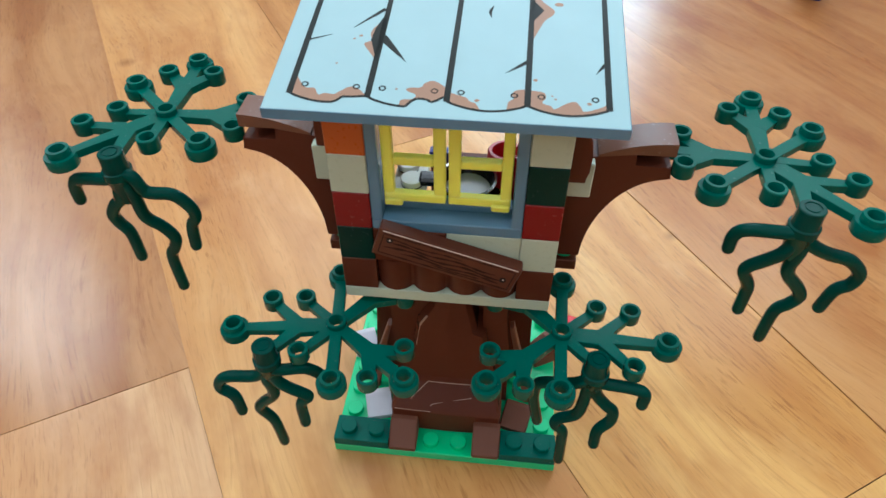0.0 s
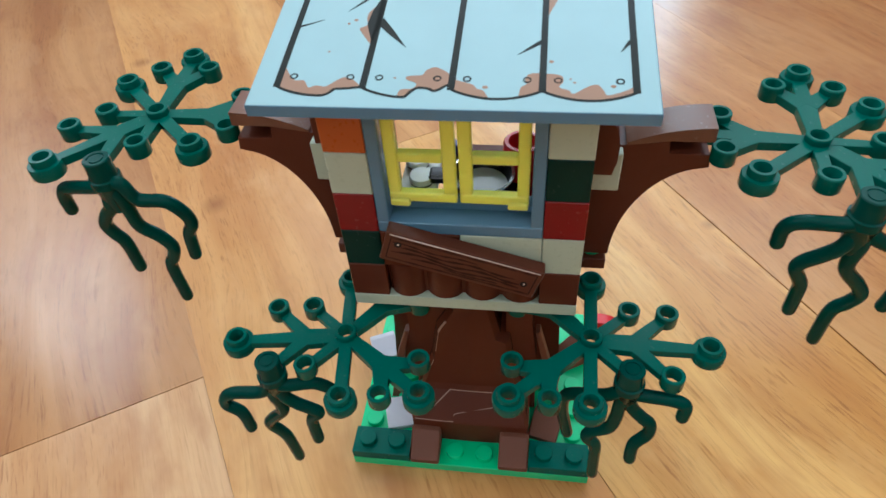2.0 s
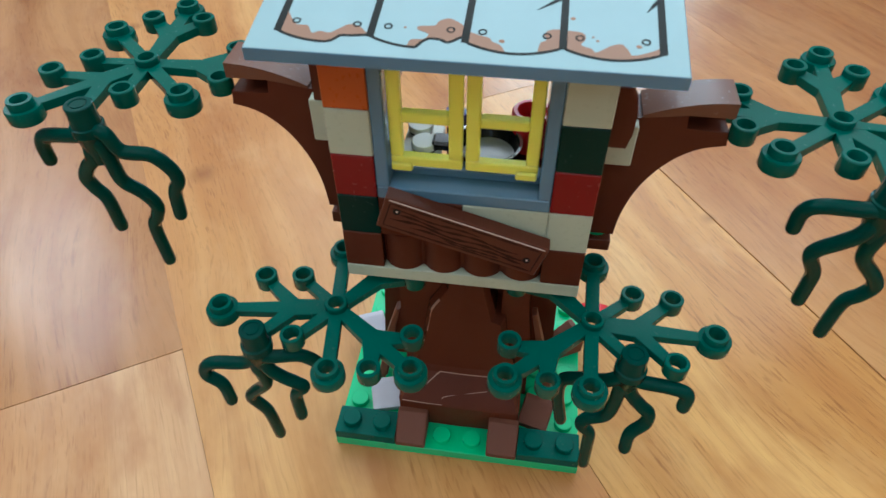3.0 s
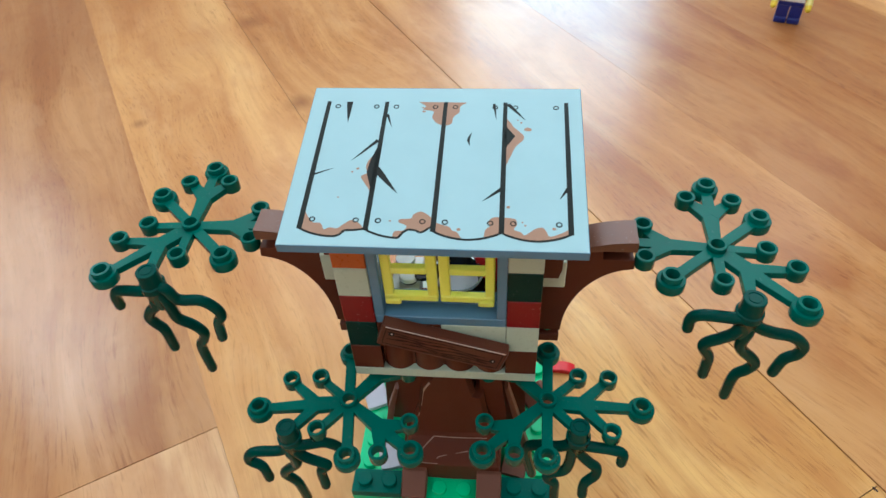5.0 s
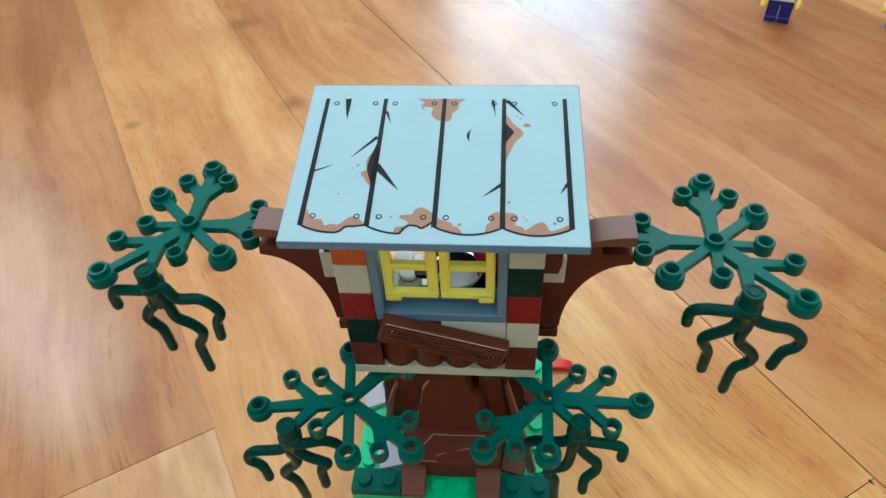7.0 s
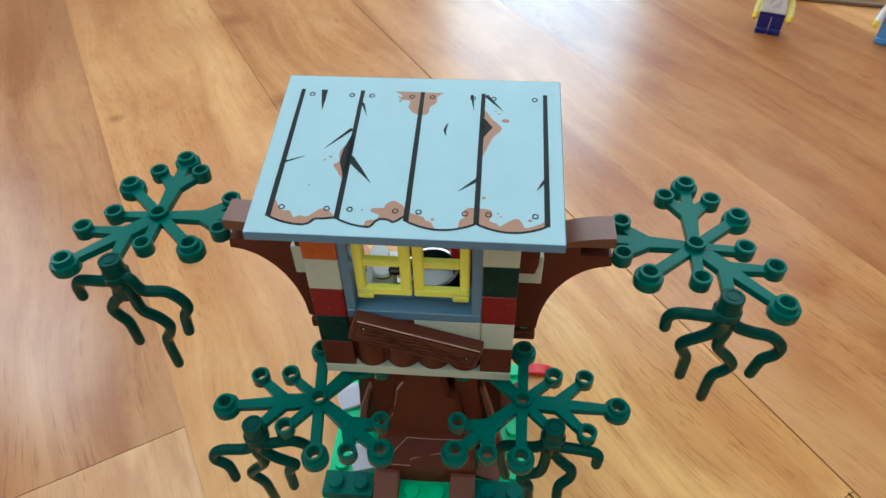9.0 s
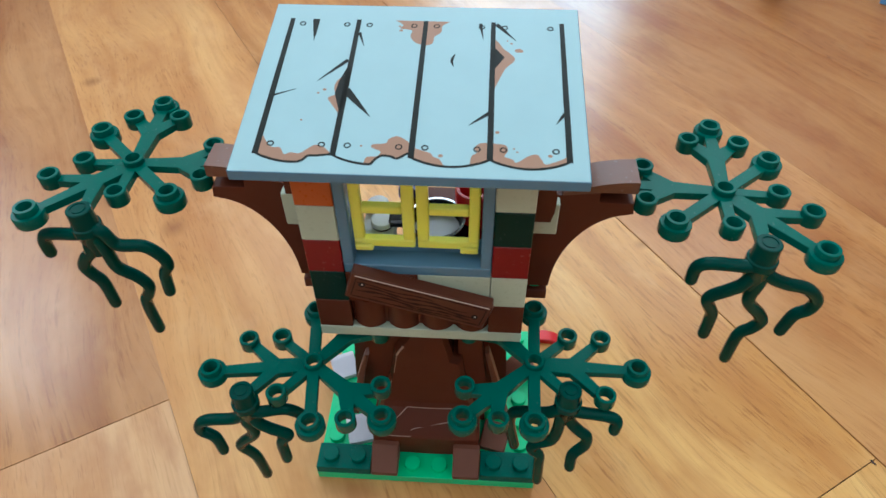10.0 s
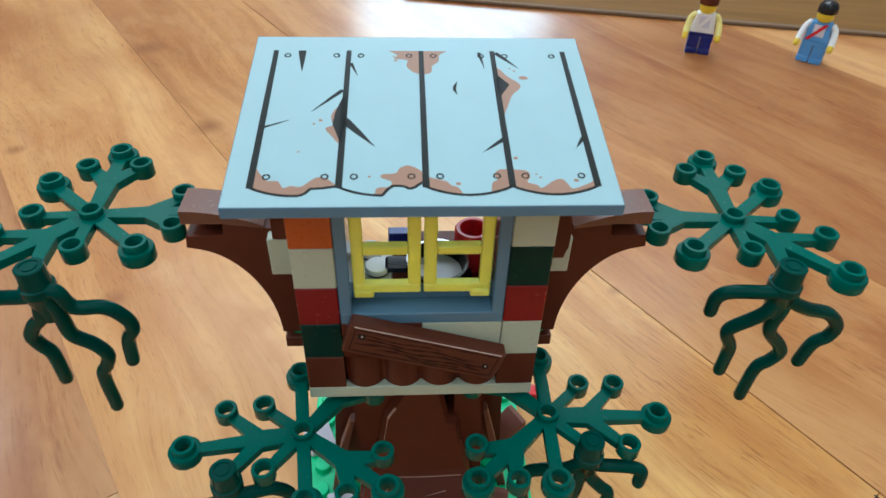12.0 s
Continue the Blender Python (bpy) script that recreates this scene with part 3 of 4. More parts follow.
for x, z in ((-13.2, 1.2), (13.0, -0.4)):
    bm = bmesh.new()
    lathe(bm, 0, 0, [(0.75, -0.02), (0.75, 0.08)], 14)
    nail = part("printed_nail", bm, NAIL, board, at=mm(x, 0, z, 90, 0, 0))
    bm = bmesh.new()
    lathe(bm, 0.05, 0.1, [(0.22, 0.06), (0.22, 0.11)], 10)
    part("nail_glint", bm, EDGE, nail, "pale printed dot")

# roof: wedge with a thin front lip, tilted top print
RF, RB, ZF, ZB = 0.3, 46.5, 117.2, 125.8
bm = bmesh.new()
prism(bm, [(RF, 115.25), (RF, ZF), (RB, ZB), (RB, 115.25)], "x", -31.95, 31.95, 0, 0.15)
roof = part("roof", bm, SAND_BLUE, house, "pale blue sloping roof printed with worn planks")
small_plate(-24, 8, 24, 16, 112.0, SAND_BLUE, "top_plate", False, 3.4)
small_plate(-24, 16, -16, 40, 112.0, BROWN, "top_plate", False, 3.4)
small_plate(16, 16, 24, 40, 112.0, BROWN, "top_plate", False, 3.4)

SLOPE = math.atan2(ZB - ZF, RB - RF)
TOP = Matrix.Translation((-32 * MM, RF * MM, ZF * MM)) @ Matrix.Rotation(SLOPE, 4, "X")


def blob(bm, cx, cy, rx, ry, wobble, seed, h=0.035):
    r = random.Random(seed)
    ph = [r.uniform(0, 6.28) for _ in range(3)]
    pts = []
    for k in range(22):
        a = 2 * math.pi * k / 22
        q = 1 + wobble * (math.sin(2 * a + ph[0]) * 0.5 + math.sin(3 * a + ph[1]) * 0.4 + math.sin(5 * a + ph[2]) * 0.3)
        pts.append((cx + rx * q * math.cos(a), cy + ry * q * math.sin(a)))
    flat(bm, pts, h)


panel = bmesh.new()
box(panel, 0.2, 0.15, -0.05, 63.8, math.hypot(RB - RF, ZB - ZF) - 0.15, 0.05, 0)
part("printed_panel", panel, ROOF_BLUE, roof, "pale blue printed roof face", at=TOP)
TOP = TOP @ Matrix.Translation((0, 0, 0.05 * MM)) @ Matrix.Diagonal((1, 0.975, 1, 1))
dark, rust = bmesh.new(), bmesh.new()
PLANK = 14.02
LINES = [4.3 + PLANK * k for k in range(5)]


def sag(k, s):
    """Lower edge of the printed plank k at the fraction s of its width: a sagging bow, with broken steps on two planks."""
    s = min(max(s, 0.0), 1.0)
    low = 4.6 - 2.0 * math.sin(math.pi * s) ** 0.8
    if k == 0 and s > 0.62:
        low = 3.0 + 1.3 * min(1, (s - 0.62) / 0.07) + 0.5 * max(0, s - 0.8) / 0.2
    if k == 1 and s > 0.5:
        low = 2.8 + 2.0 * min(1, (s - 0.5) / 0.1) - 0.8 * math.exp(-(((s - 0.83) / 0.06) ** 2)) + 1.0 * max(0, s - 0.85) / 0.15
    return low


for k, u in enumerate(LINES):
    stroke(dark, [(u, 43.3), (u, 24.0), (u, 4.4)], [0.95, 1.1, 1.15])
for k in range(4):
    u0, n = LINES[k], 16
    for j in range(n):
        a, b = j / n, (j + 1) / n
        stroke(dark, [(u0 + PLANK * a, sag(k, a)), (u0 + PLANK * b, sag(k, b))], 0.5)
for u in LINES:
    for du in (-2.35, 2.35):
        if 4 < u + du < 60:
            for v in (41.6, 7.0):
                lathe(dark, u + du, v, [(0.42, -0.02), (0.42, 0.06), (0.68, 0.06), (0.68, -0.02)], 14, 0, True)
for u0, v0, u1, v1, w in (
    (9.3, 43.2, 9.8, 36.2, 1.5), (18.9, 39.0, 20.3, 34.8, 0.7), (17.7, 30.4, 12.5, 24.0, 0.9), (4.5, 19.6, 8.7, 21.6, 0.5), (18.4, 21.6, 23.9, 14.5, 1.8),
    (46.1, 16.4, 42.2, 12.9, 0.9), (47.0, 42.7, 51.0, 37.5, 1.0), (60.0, 16.7, 58.3, 13.8, 0.8), (43.7, 42.8, 44.4, 37.5, 0.7),
):
    stroke(dark, [(u0, v0), ((u0 + u1) / 2, (v0 + v1) / 2), (u1, v1)], [w, w * 0.6, 0.05])
stroke(dark, [(38.9, 33.1), (38.4, 31.6), (38.3, 30.6), (38.7, 29.2)], [0.1, 0.6, 0.6, 0.1])
stroke(dark, [(18.2, 28.5), (17.7, 24.0), (17.5, 20.6), (18.2, 15.6)], [0.6, 1.9, 2.2, 0.5])
stroke(dark, [(46.6, 35.2), (47.5, 32.2), (46.7, 28.8)], [0.3, 2.5, 0.3])


def soft(pts):
    """The same outline with rounded corners."""
    return [(p[0], p[1]) for p in smooth_path([(u, v, 0.0) for u, v in pts], 4)]


def rust_edge(k, tops):
    """A rust patch between given upper points and the plank's sagging lower line."""
    u0, a, b = LINES[k], tops[0][0], tops[-1][0]
    low = [(b + (a - b) * j / 10, sag(k, (b + (a - b) * j / 10 - u0) / PLANK)) for j in range(11)]
    flat(rust, [(u, max(v, sag(k, (u - u0) / PLANK) + 0.05)) for u, v in soft(tops)] + low, 0.035)


rust_edge(0, [(4.6, 9.5), (5.9, 7.3), (7.0, 6.1), (8.6, 6.0), (9.6, 4.4), (10.7, 4.9), (12.3, 4.7), (13.4, 5.7), (14.8, 6.9), (16.4, 6.5), (17.9, 5.0)])
rust_edge(1, [(24.1, 2.9), (24.5, 4.3), (26.3, 4.6), (26.8, 5.8), (25.1, 6.7), (25.3, 7.5), (27.5, 7.8), (28.0, 8.9), (29.4, 9.7), (31.1, 8.8), (32.0, 7.8)])
rust_edge(2, [(32.7, 6.9), (34.2, 6.3), (35.8, 5.7), (36.3, 4.9), (37.4, 4.4), (38.2, 3.0)])
rust_edge(2, [(42.8, 3.2), (43.1, 5.3), (44.0, 6.2), (43.6, 7.4), (44.5, 8.5), (46.1, 8.7)])
rust_edge(3, [(46.8, 8.6), (49.1, 8.2), (49.5, 6.8), (48.9, 5.5), (50.4, 4.8), (51.1, 4.1), (53.1, 5.7), (54.6, 6.2), (55.5, 5.0), (56.2, 3.9), (59.1, 5.2), (60.1, 6.2)])
flat(rust, soft([(37.4, 43.2), (35.9, 41.9), (35.7, 39.8), (34.4, 38.2), (34.2, 36.3), (32.9, 35.5), (30.8, 36.1), (29.5, 38.1), (29.6, 40.1), (27.1, 40.7), (27.7, 41.8), (26.0, 43.3)])[::-1], 0.035)
flat(rust, soft([(46.7, 38.0), (47.7, 36.5), (48.5, 35.0), (50.6, 32.5), (50.5, 31.0), (49.0, 29.1), (48.1, 26.7), (46.7, 22.6)])[::-1], 0.035)
flat(rust, soft([(17.6, 26.2), (16.3, 23.9), (16.1, 22.0), (16.5, 20.3), (15.3, 19.3), (16.3, 17.5), (17.8, 15.2)]), 0.035)
for args in (
    (14.3, 21.6, 0.38, 0.3, 0, 2), (13.2, 20.6, 0.25, 0.25, 0, 3), (27.4, 40.0, 0.4, 0.3, 0, 8), (27.0, 41.4, 0.25, 0.2, 0, 9), (51.6, 34.4, 0.85, 0.6, 0.1, 11),
    (50.1, 36.6, 0.25, 0.25, 0, 12), (49.3, 37.4, 0.2, 0.2, 0, 13), (50.3, 32.0, 0.2, 0.2, 0, 14), (37.6, 5.2, 0.45, 0.35, 0, 21), (47.6, 11.4, 0.4, 0.35, 0, 28),
    (57.0, 5.9, 0.42, 0.35, 0, 15), (23.2, 7.0, 0.25, 0.2, 0, 16), (51.2, 6.6, 0.25, 0.2, 0, 17), (50.6, 7.4, 0.2, 0.18, 0, 18), (11.2, 13.2, 0.22, 0.2, 0, 19),
):
    blob(rust, *args)
part("printed_rust", rust, RUST, roof, "printed rust-brown patches", at=TOP)
part("printed_outline", dark, INK, roof, "printed dark plank lines and nails", at=TOP)

# ---- leaves: flat branching sprigs with hollow cups on an 8 mm grid ----
BIG = {(3, 0), (0, 2), (0, -2), (-2, -2), (-2, 2)}
CUPS = [(3, 0), (2, 1), (2, -1), (1, 1), (1, -1), (0, 2), (0, -2), (-1, -2), (-2, -2), (-2, -1), (-1, 2), (-2, 2), (-2, 1), (0, 0)]


def leaf(parent, cx, cy, z, turn, flip, skip=()):
    """A sprig; z is the underside of its plate, flip mirrors it."""
    bm = bmesh.new()
    f = -1 if flip else 1

    def bar(a, b, w0, w1, lift):
        a, b = Vector((a[0] * 8 * f, a[1] * 8)), Vector((b[0] * 8 * f, b[1] * 8))
        a = a + (b - a).normalized() * 1.75 if a.length < 0.01 else a
        n = (b - a).normalized().orthogonal()
        w0, w1 = w0 - 0.35, w1 - 0.35
        prism(bm, [tuple(a + n * w0 / 2), tuple(b + n * w1 / 2), tuple(b - n * w1 / 2), tuple(a - n * w0 / 2)], "z", 1.3 + lift, 3.2 + lift, 0, 0.12)

    k = 0
    for a, b, w0, w1 in (
        ((0, 0), (1.35, 0), 4.2, 5.0), ((1.2, 0), (2.8, 0), 3.6, 2.7), ((1.1, 0.05), (1.86, 0.86), 3.6, 2.7), ((1.1, -0.05), (1.86, -0.86), 3.6, 2.7),
        ((0, 0), (0.85, 0.85), 3.0, 2.6), ((0, 0), (0.85, -0.85), 3.0, 2.6), ((0, 0), (0, 1.8), 3.1, 3.1), ((0, 0), (0, -1.8), 3.1, 3.1),
        ((0, 0), (-1.15, -1.15), 3.2, 4.6), ((-1.05, -1.05), (-1.86, -1.86), 3.6, 3.0), ((-1.05, -1.0), (-1.8, -1.04), 4.4, 3.0), ((-1.0, -1.05), (-1.04, -1.8), 4.4, 3.0),
        ((0, 0), (-1.15, 1.15), 3.2, 4.6), ((-1.05, 1.05), (-1.86, 1.86), 3.6, 3.0), ((-1.05, 1.0), (-1.8, 1.04), 4.4, 3.0), ((-1.0, 1.05), (-1.04, 1.8), 4.4, 3.0),
    ):
        bar(a, b, w0, w1, 0.012 * k)
        k += 1
    for c in CUPS:
        x, y = c[0] * 8 * f, c[1] * 8
        if c in skip:
            if c[0] > 0:
                lathe(bm, x, y, [(2.4, 0.6), (2.4, 3.0)], 20)
            continue
        if c in BIG:
            lathe(bm, x, y, [(1.55, 0.4), (3.15, 0.4), (3.35, 0.7), (3.35, 3.0), (3.2, 3.25), (2.42, 3.25), (2.4, 4.6), (2.3, 4.8), (1.65, 4.8), (1.55, 4.65)], 24, 0, True)
        else:
            lathe(bm, x, y, [(1.55, 1.2), (2.25, 1.2), (2.38, 1.4), (2.38, 4.4), (2.2, 4.62), (1.65, 4.62), (1.55, 4.45)], 22, 0, True)
    return part("leaf_sprig", bm, DARK_GREEN, parent, "dark green branching plastic leaf sprig", smooth=True, at=mm(cx, cy, z, 0, 0, turn))


leaf(house, 27.4, 3.6, 55.5, -1.7, False, {(1, -1)})
leaf(house, -25.2, 1.0, 55.0, 8, True, {(2, -1)})
leaf(house, 65.6, 24.6, 92.9, -48.9, False, {(-2, -2), (2, -1)})
leaf(house, -65.9, 26.9, 93.7, 47.4, True, {(-2, -2), (2, -1)})

# ---- hanging vines: a studded hub with four wavy stems ----


def vine(parent, cx, cy, z, stems):
    """z is the top of the hub; each stem is a wavy line of points below it."""
    bm = bmesh.new()
    lathe(bm, 0, 0, [(1.6, -13.0), (2.3, -10.0), (2.9, -6.4), (3.15, -6.1), (3.15, -4.4), (2.75, -4.2), (2.6, -2.0), (2.6, -0.2), (2.4, 0.0), (1.7, 0.0), (1.65, -0.2), (1.4, -0.2), (1.35, 0.0), (0.4, 0.0)], 24)
    for pts in stems:
        path = smooth_path([(0.0, -0.4, -5.6)] + [(x * 1.0, y, q) for x, y, q in pts], 6)
        tube(bm, path, lambda s: 1.48 - 0.08 * s, 14)
    return part("vine", bm, VINE_GREEN, parent, "dark green hanging vine with wavy stems", smooth=True, at=mm(cx, cy, z))


vine(house, 70.2, 7.4, 97.8, (
    ((-2.6, -0.9, -6.0), (-9.2, 1.2, -7.8), (-11.3, 2.0, -10.1), (-11.2, 2.6, -14.4)),
    ((-1.7, -0.9, -11.0), (-3.7, 0.0, -14.4), (-6.2, 1.0, -17.6), (-6.5, 1.4, -20.0), (-4.2, 2.1, -24.5), (-3.7, 2.6, -28.4), (-3.3, 3.3, -33.8)),
    ((1.0, -0.9, -10.2), (0.8, -0.3, -15.3), (1.8, 0.1, -18.6), (5.2, 0.7, -22.6), (6.8, 1.1, -25.7), (5.7, 1.5, -28.8), (3.9, 2.1, -32.2), (4.2, 3.2, -42.8)),
    ((2.7, -0.9, -8.8), (6.9, -0.5, -11.2), (11.8, 0.0, -13.0), (15.4, 0.4, -16.8), (15.2, 0.7, -20.5), (13.0, 1.0, -23.0), (12.3, 1.5, -29.2)),
))
vine(house, -70.4, 9.0, 98.6, (
    ((-2.3, -0.9, -6.6), (-8.6, 0.2, -7.9), (-11.2, 0.7, -8.9), (-12.6, 1.0, -11.4), (-13.2, 1.5, -15.3)),
    ((-0.9, -0.9, -9.9), (-1.6, -0.7, -12.3), (-3.8, -0.4, -14.6), (-5.5, -0.1, -17.6), (-5.0, 0.3, -20.7), (-3.8, 0.7, -24.0), (-4.3, 1.5, -32.4)),
    ((1.8, -0.9, -8.4), (1.9, -0.4, -13.2), (2.1, 0.1, -17.9), (4.9, 0.7, -21.2), (6.4, 1.2, -24.9), (5.2, 1.5, -28.5), (3.5, 1.7, -31.9), (2.8, 2.6, -43.3)),
    ((3.3, -0.9, -5.5), (5.0, -0.4, -9.9), (10.2, 0.3, -10.8), (13.0, 0.8, -14.2), (13.4, 1.1, -17.5), (11.6, 1.4, -20.9), (10.6, 1.8, -27.5)),
))
vine(house, -39.2, -9.6, 61.8, (
    ((-3.1, -0.9, -10.6), (-9.9, -1.1, -11.8), (-12.7, -1.1, -14.0), (-13.2, -1.2, -16.9), (-10.4, -1.3, -19.7), (-9.8, -1.4, -25.9)),
    ((-1.0, -0.9, -11.2), (-0.7, -0.4, -15.3), (-1.0, 0.0, -19.6), (-4.7, 0.6, -24.4), (-6.3, 0.9, -27.6), (-4.8, 1.6, -32.3), (-4.0, 2.0, -36.2), (-3.9, 3.0, -47.2)),
    ((1.2, -0.9, -11.4), (3.6, -0.9, -14.3), (6.6, -1.0, -16.0), (8.1, -1.0, -17.5), (5.9, -1.0, -20.9), (5.8, -1.1, -29.0)),
    ((1.9, -0.9, -7.6), (7.6, 0.8, -8.5), (10.0, 1.5, -10.3), (11.2, 2.0, -12.4)),
))
vine(house, 35.1, -4.9, 61.2, (
    ((1.8, -0.9, -7.4), (8.2, -1.8, -7.2), (11.3, -2.3, -8.2), (11.4, -2.6, -12.1)),
    ((1.2, -0.9, -11.7), (3.8, -1.5, -15.1), (5.7, -1.9, -16.9), (5.7, -2.3, -20.4), (3.3, -2.9, -24.2), (3.1, -3.5, -29.4)),
    ((-1.0, -0.9, -10.1), (-1.2, -0.7, -16.8), (-2.2, -0.6, -21.8), (-5.8, -0.4, -24.5), (-6.5, -0.4, -27.2), (-4.4, -0.3, -30.2), (-4.0, -0.2, -35.4), (-3.6, 0.0, -44.8)),
    ((-3.9, -0.9, -8.4), (-9.5, 0.5, -11.0), (-12.2, 1.2, -13.3), (-12.5, 1.9, -19.9), (-10.6, 3.0, -31.6)),
))

# ---- things inside the house ----


def stacked(name, label, category, x0, y0, x1, y1, z0, z1, material):
    bm = bmesh.new()
    box(bm, x0, y0, z0, x1, y1, z1, 0.25)
    return tagged(part(name, bm, material), label, category)


stacked("toy_stove", "black plastic brick stove block inside the tree house", "toy stove", -0.6, 17, 10.9, 30, 65.8, 84.9, BLACK)
stacked("toy_cupboard", "dark red plastic brick cupboard inside the tree house", "toy cupboard", 11.0, 17.4, 15.7, 30, 65.8, 83.6, RED)
bm = bmesh.new()
lathe(bm, 0, 0, [(4.9, 0), (5.5, 0.4), (6.4, 4.0), (6.05, 4.1), (5.2, 0.9), (4.9, 0.6), (0.3, 0.55)], 30)
pan = tagged(part("frying_pan", bm, BLACK, smooth=True, at=mm(3.5, 20.6, 84.95, 3, 0, 0)), "black toy frying pan with pale base on the stove block", "frying pan")
bm = bmesh.new()
lathe(bm, 0, 0, [(5.15, 1.0), (4.9, 0.85), (3.2, 0.85), (3.1, 0.98), (0.3, 0.98)], 28)
part("pan_base", bm, PAN_GREY, pan, "pale grey pan base", smooth=True)
bm = bmesh.new()
box(bm, -10.8, -1.8, 2.0, -6.0, 1.8, 4.2, 0.5)
part("handle", bm, BLACK, pan)
bm = bmesh.new()
lathe(bm, 0, 0, [(5.95, 4.05), (6.5, 4.0), (6.5, 4.3), (5.95, 4.34)], 30, 0, True)
part("rim", bm, SILVER, pan, "bright silver pan rim", smooth=True)
stacked("toy_block", "dark red-brown plastic block below the frying pan handle", "toy block", -7.0, 16.4, -0.9, 20.5, 65.8, 83.0, BROWN)
stacked("toy_crate", "red-brown plastic brick crate at the open back", "toy crate", -6.5, 33.5, 9.5, 39.5, 65.8, 82.0, BROWN)
stacked("toy_tool", "small navy blue plastic tool lying on the crate", "toy tool", -7.0, 34.6, -0.5, 37.4, 82.05, 84.8, NAVY)
bm = bmesh.new()
lathe(bm, 0, 0, [(2.6, 0), (3.9, 0), (3.9, 8.8), (3.6, 9.2), (2.9, 9.2), (2.7, 8.8), (2.6, 3.0), (0.3, 3.0)], 24)
tagged(part("red_cup", bm, BRIGHT_RED, smooth=True, at=mm(11.2, 26.4, 83.65)), "bright red round plastic cup behind the pan", "toy cup")
bm = bmesh.new()
box(bm, -13.4, 16.4, 65.8, -7.1, 28.4, 83.2, 0.3)
box(bm, -13.4, 16.2, 83.25, -6.0, 28.6, 86.2, 0.3)
tagged(part("cream_block", bm, CREAM, smooth=True), "cream plastic block with a smooth top inside the tree house", "toy block")


def shaded_stud(x, y):
    """A low round cream stud, with its shadow built as a thin black ring."""
    bm = bmesh.new()
    lathe(bm, 0, 0, [(2.0, 0.6), (2.5, 0.6), (2.55, 0.7), (2.55, 1.7), (2.4, 1.9), (0.2, 1.95)], 24)
    ob = tagged(part("white_jar", bm, CREAM, smooth=True, at=mm(x, y, 86.25)), "small cream round stud with a black shadow ring on the block", "toy jar", "canisters on the cream block")
    # black ring below the stud stands in for its cast shadow
    bm = bmesh.new()
    lathe(bm, 0, 0, [(2.3, 0.0), (2.4, 0.1), (2.4, 0.5), (2.3, 0.6)], 24)
    part("foot", bm, BLACK, ob, "black ring in place of the stud's shadow", smooth=True)


shaded_stud(-9.0, 20.4)
shaded_stud(-10.6, 26.0)

# ---- loose red piece on the floor behind the base ----
bm = bmesh.new()
prism(bm, [(-4.6, 0), (4.6, 0), (4.6, 1.0), (3, 1.9), (0, 2.4), (-3, 1.9), (-4.6, 1.0)], "y", -2.2, 2.2, 0, 0.3)
tagged(part("red_brick", bm, BRIGHT_RED, smooth=True, at=mm(37.8, 55.4, 0, 0, 0, -4)), "loose bright red curved toy brick on the wooden floor", "toy brick")

# ---- toy figures by the threshold ----


def figure(name, label, x, y, turn, legs, torso, shirt, hair, strap):
    """Small plastic figure in one mesh: legs, hips, tapered torso, arms, head and cap."""
    bm = bmesh.new()
    for s in (-1, 1):
        box(bm, min(s * 0.3, s * 7.6), -4.4, 0, max(s * 0.3, s * 7.6), 4.0, 3.6, 0.5, 0)
        box(bm, min(s * 0.3, s * 7.6), -3.2, 3.4, max(s * 0.3, s * 7.6), 3.6, 11.5, 0.4, 0)
    box(bm, -7.7, -3.4, 11.3, 7.7, 3.6, 14.0, 0.4, 0)
    prism(bm, [(-7.6, 14.0), (7.6, 14.0), (5.6, 26.4), (-5.6, 26.4)], "y", -3.6, 3.6, 1, 0.4)
    for s in (-1, 1):
        tube(bm, smooth_path([(s * 6.0, 0, 25.0), (s * 8.6, 0, 22.0), (s * 9.8, -2.4, 16.8), (s * 10.0, -4.6, 13.6)], 4), 2.1, 10, 2)
        tube(bm, [Vector((s * 10.0, -4.4, 14.0)), Vector((s * 10.2, -6.6, 11.8))], 1.9, 10, 3)
    lathe(bm, 0, 0, [(3.2, 26.2), (3.2, 27.0), (4.6, 27.4), (5.1, 28.4), (5.1, 34.0), (4.6, 35.2), (2.5, 35.4), (2.5, 37.0)], 20, 3)
    lathe(bm, 0, 0.5, [(5.6, 31.8), (6.0, 32.4), (5.8, 36.0), (4.4, 38.4), (1.5, 39.4)], 20, 4)
    prism(bm, [(4.8, 25.8), (2.2, 25.8), (-6.8, 14.6), (-4.2, 14.6)], "y", -3.9, -3.55, 5)
    box(bm, -3.4, -3.75, 17.4, 3.4, -3.5, 24.8, 0, 6)
    return tagged(part(name, bm, [legs, torso, shirt, SKIN_YELLOW, hair, strap, GREY], smooth=True, at=mm(x, y, 0, 0, 0, turn)), label, "toy figure", "toy figures on the floor")


figure("toy_figure", "small plastic toy figure with navy legs and white top", 193, 337, -20, NAVY, WHITE, SKIN_PALE, BROWN, WHITE)
figure("toy_figure", "small plastic toy figure with blue legs and red sash", 264, 323, -40, SKY_BLUE, SKY_BLUE, WHITE, BLACK, BRIGHT_RED)

# ---- shoe at the floor's far side ----
shoe = thing("shoe", -302, 190, 0, 40)
tagged(shoe, "black leather shoe with pale laces standing on the wooden floor", "shoe", "pair of shoes")
SIZE = 0.62


def shoe_ring(x, w, h):
    return [(x * SIZE, w * SIZE * math.cos(a), SIZE * (8 + max(0.0, h * math.sin(a)))) for a in [math.pi * k / 14 for k in range(15)]]


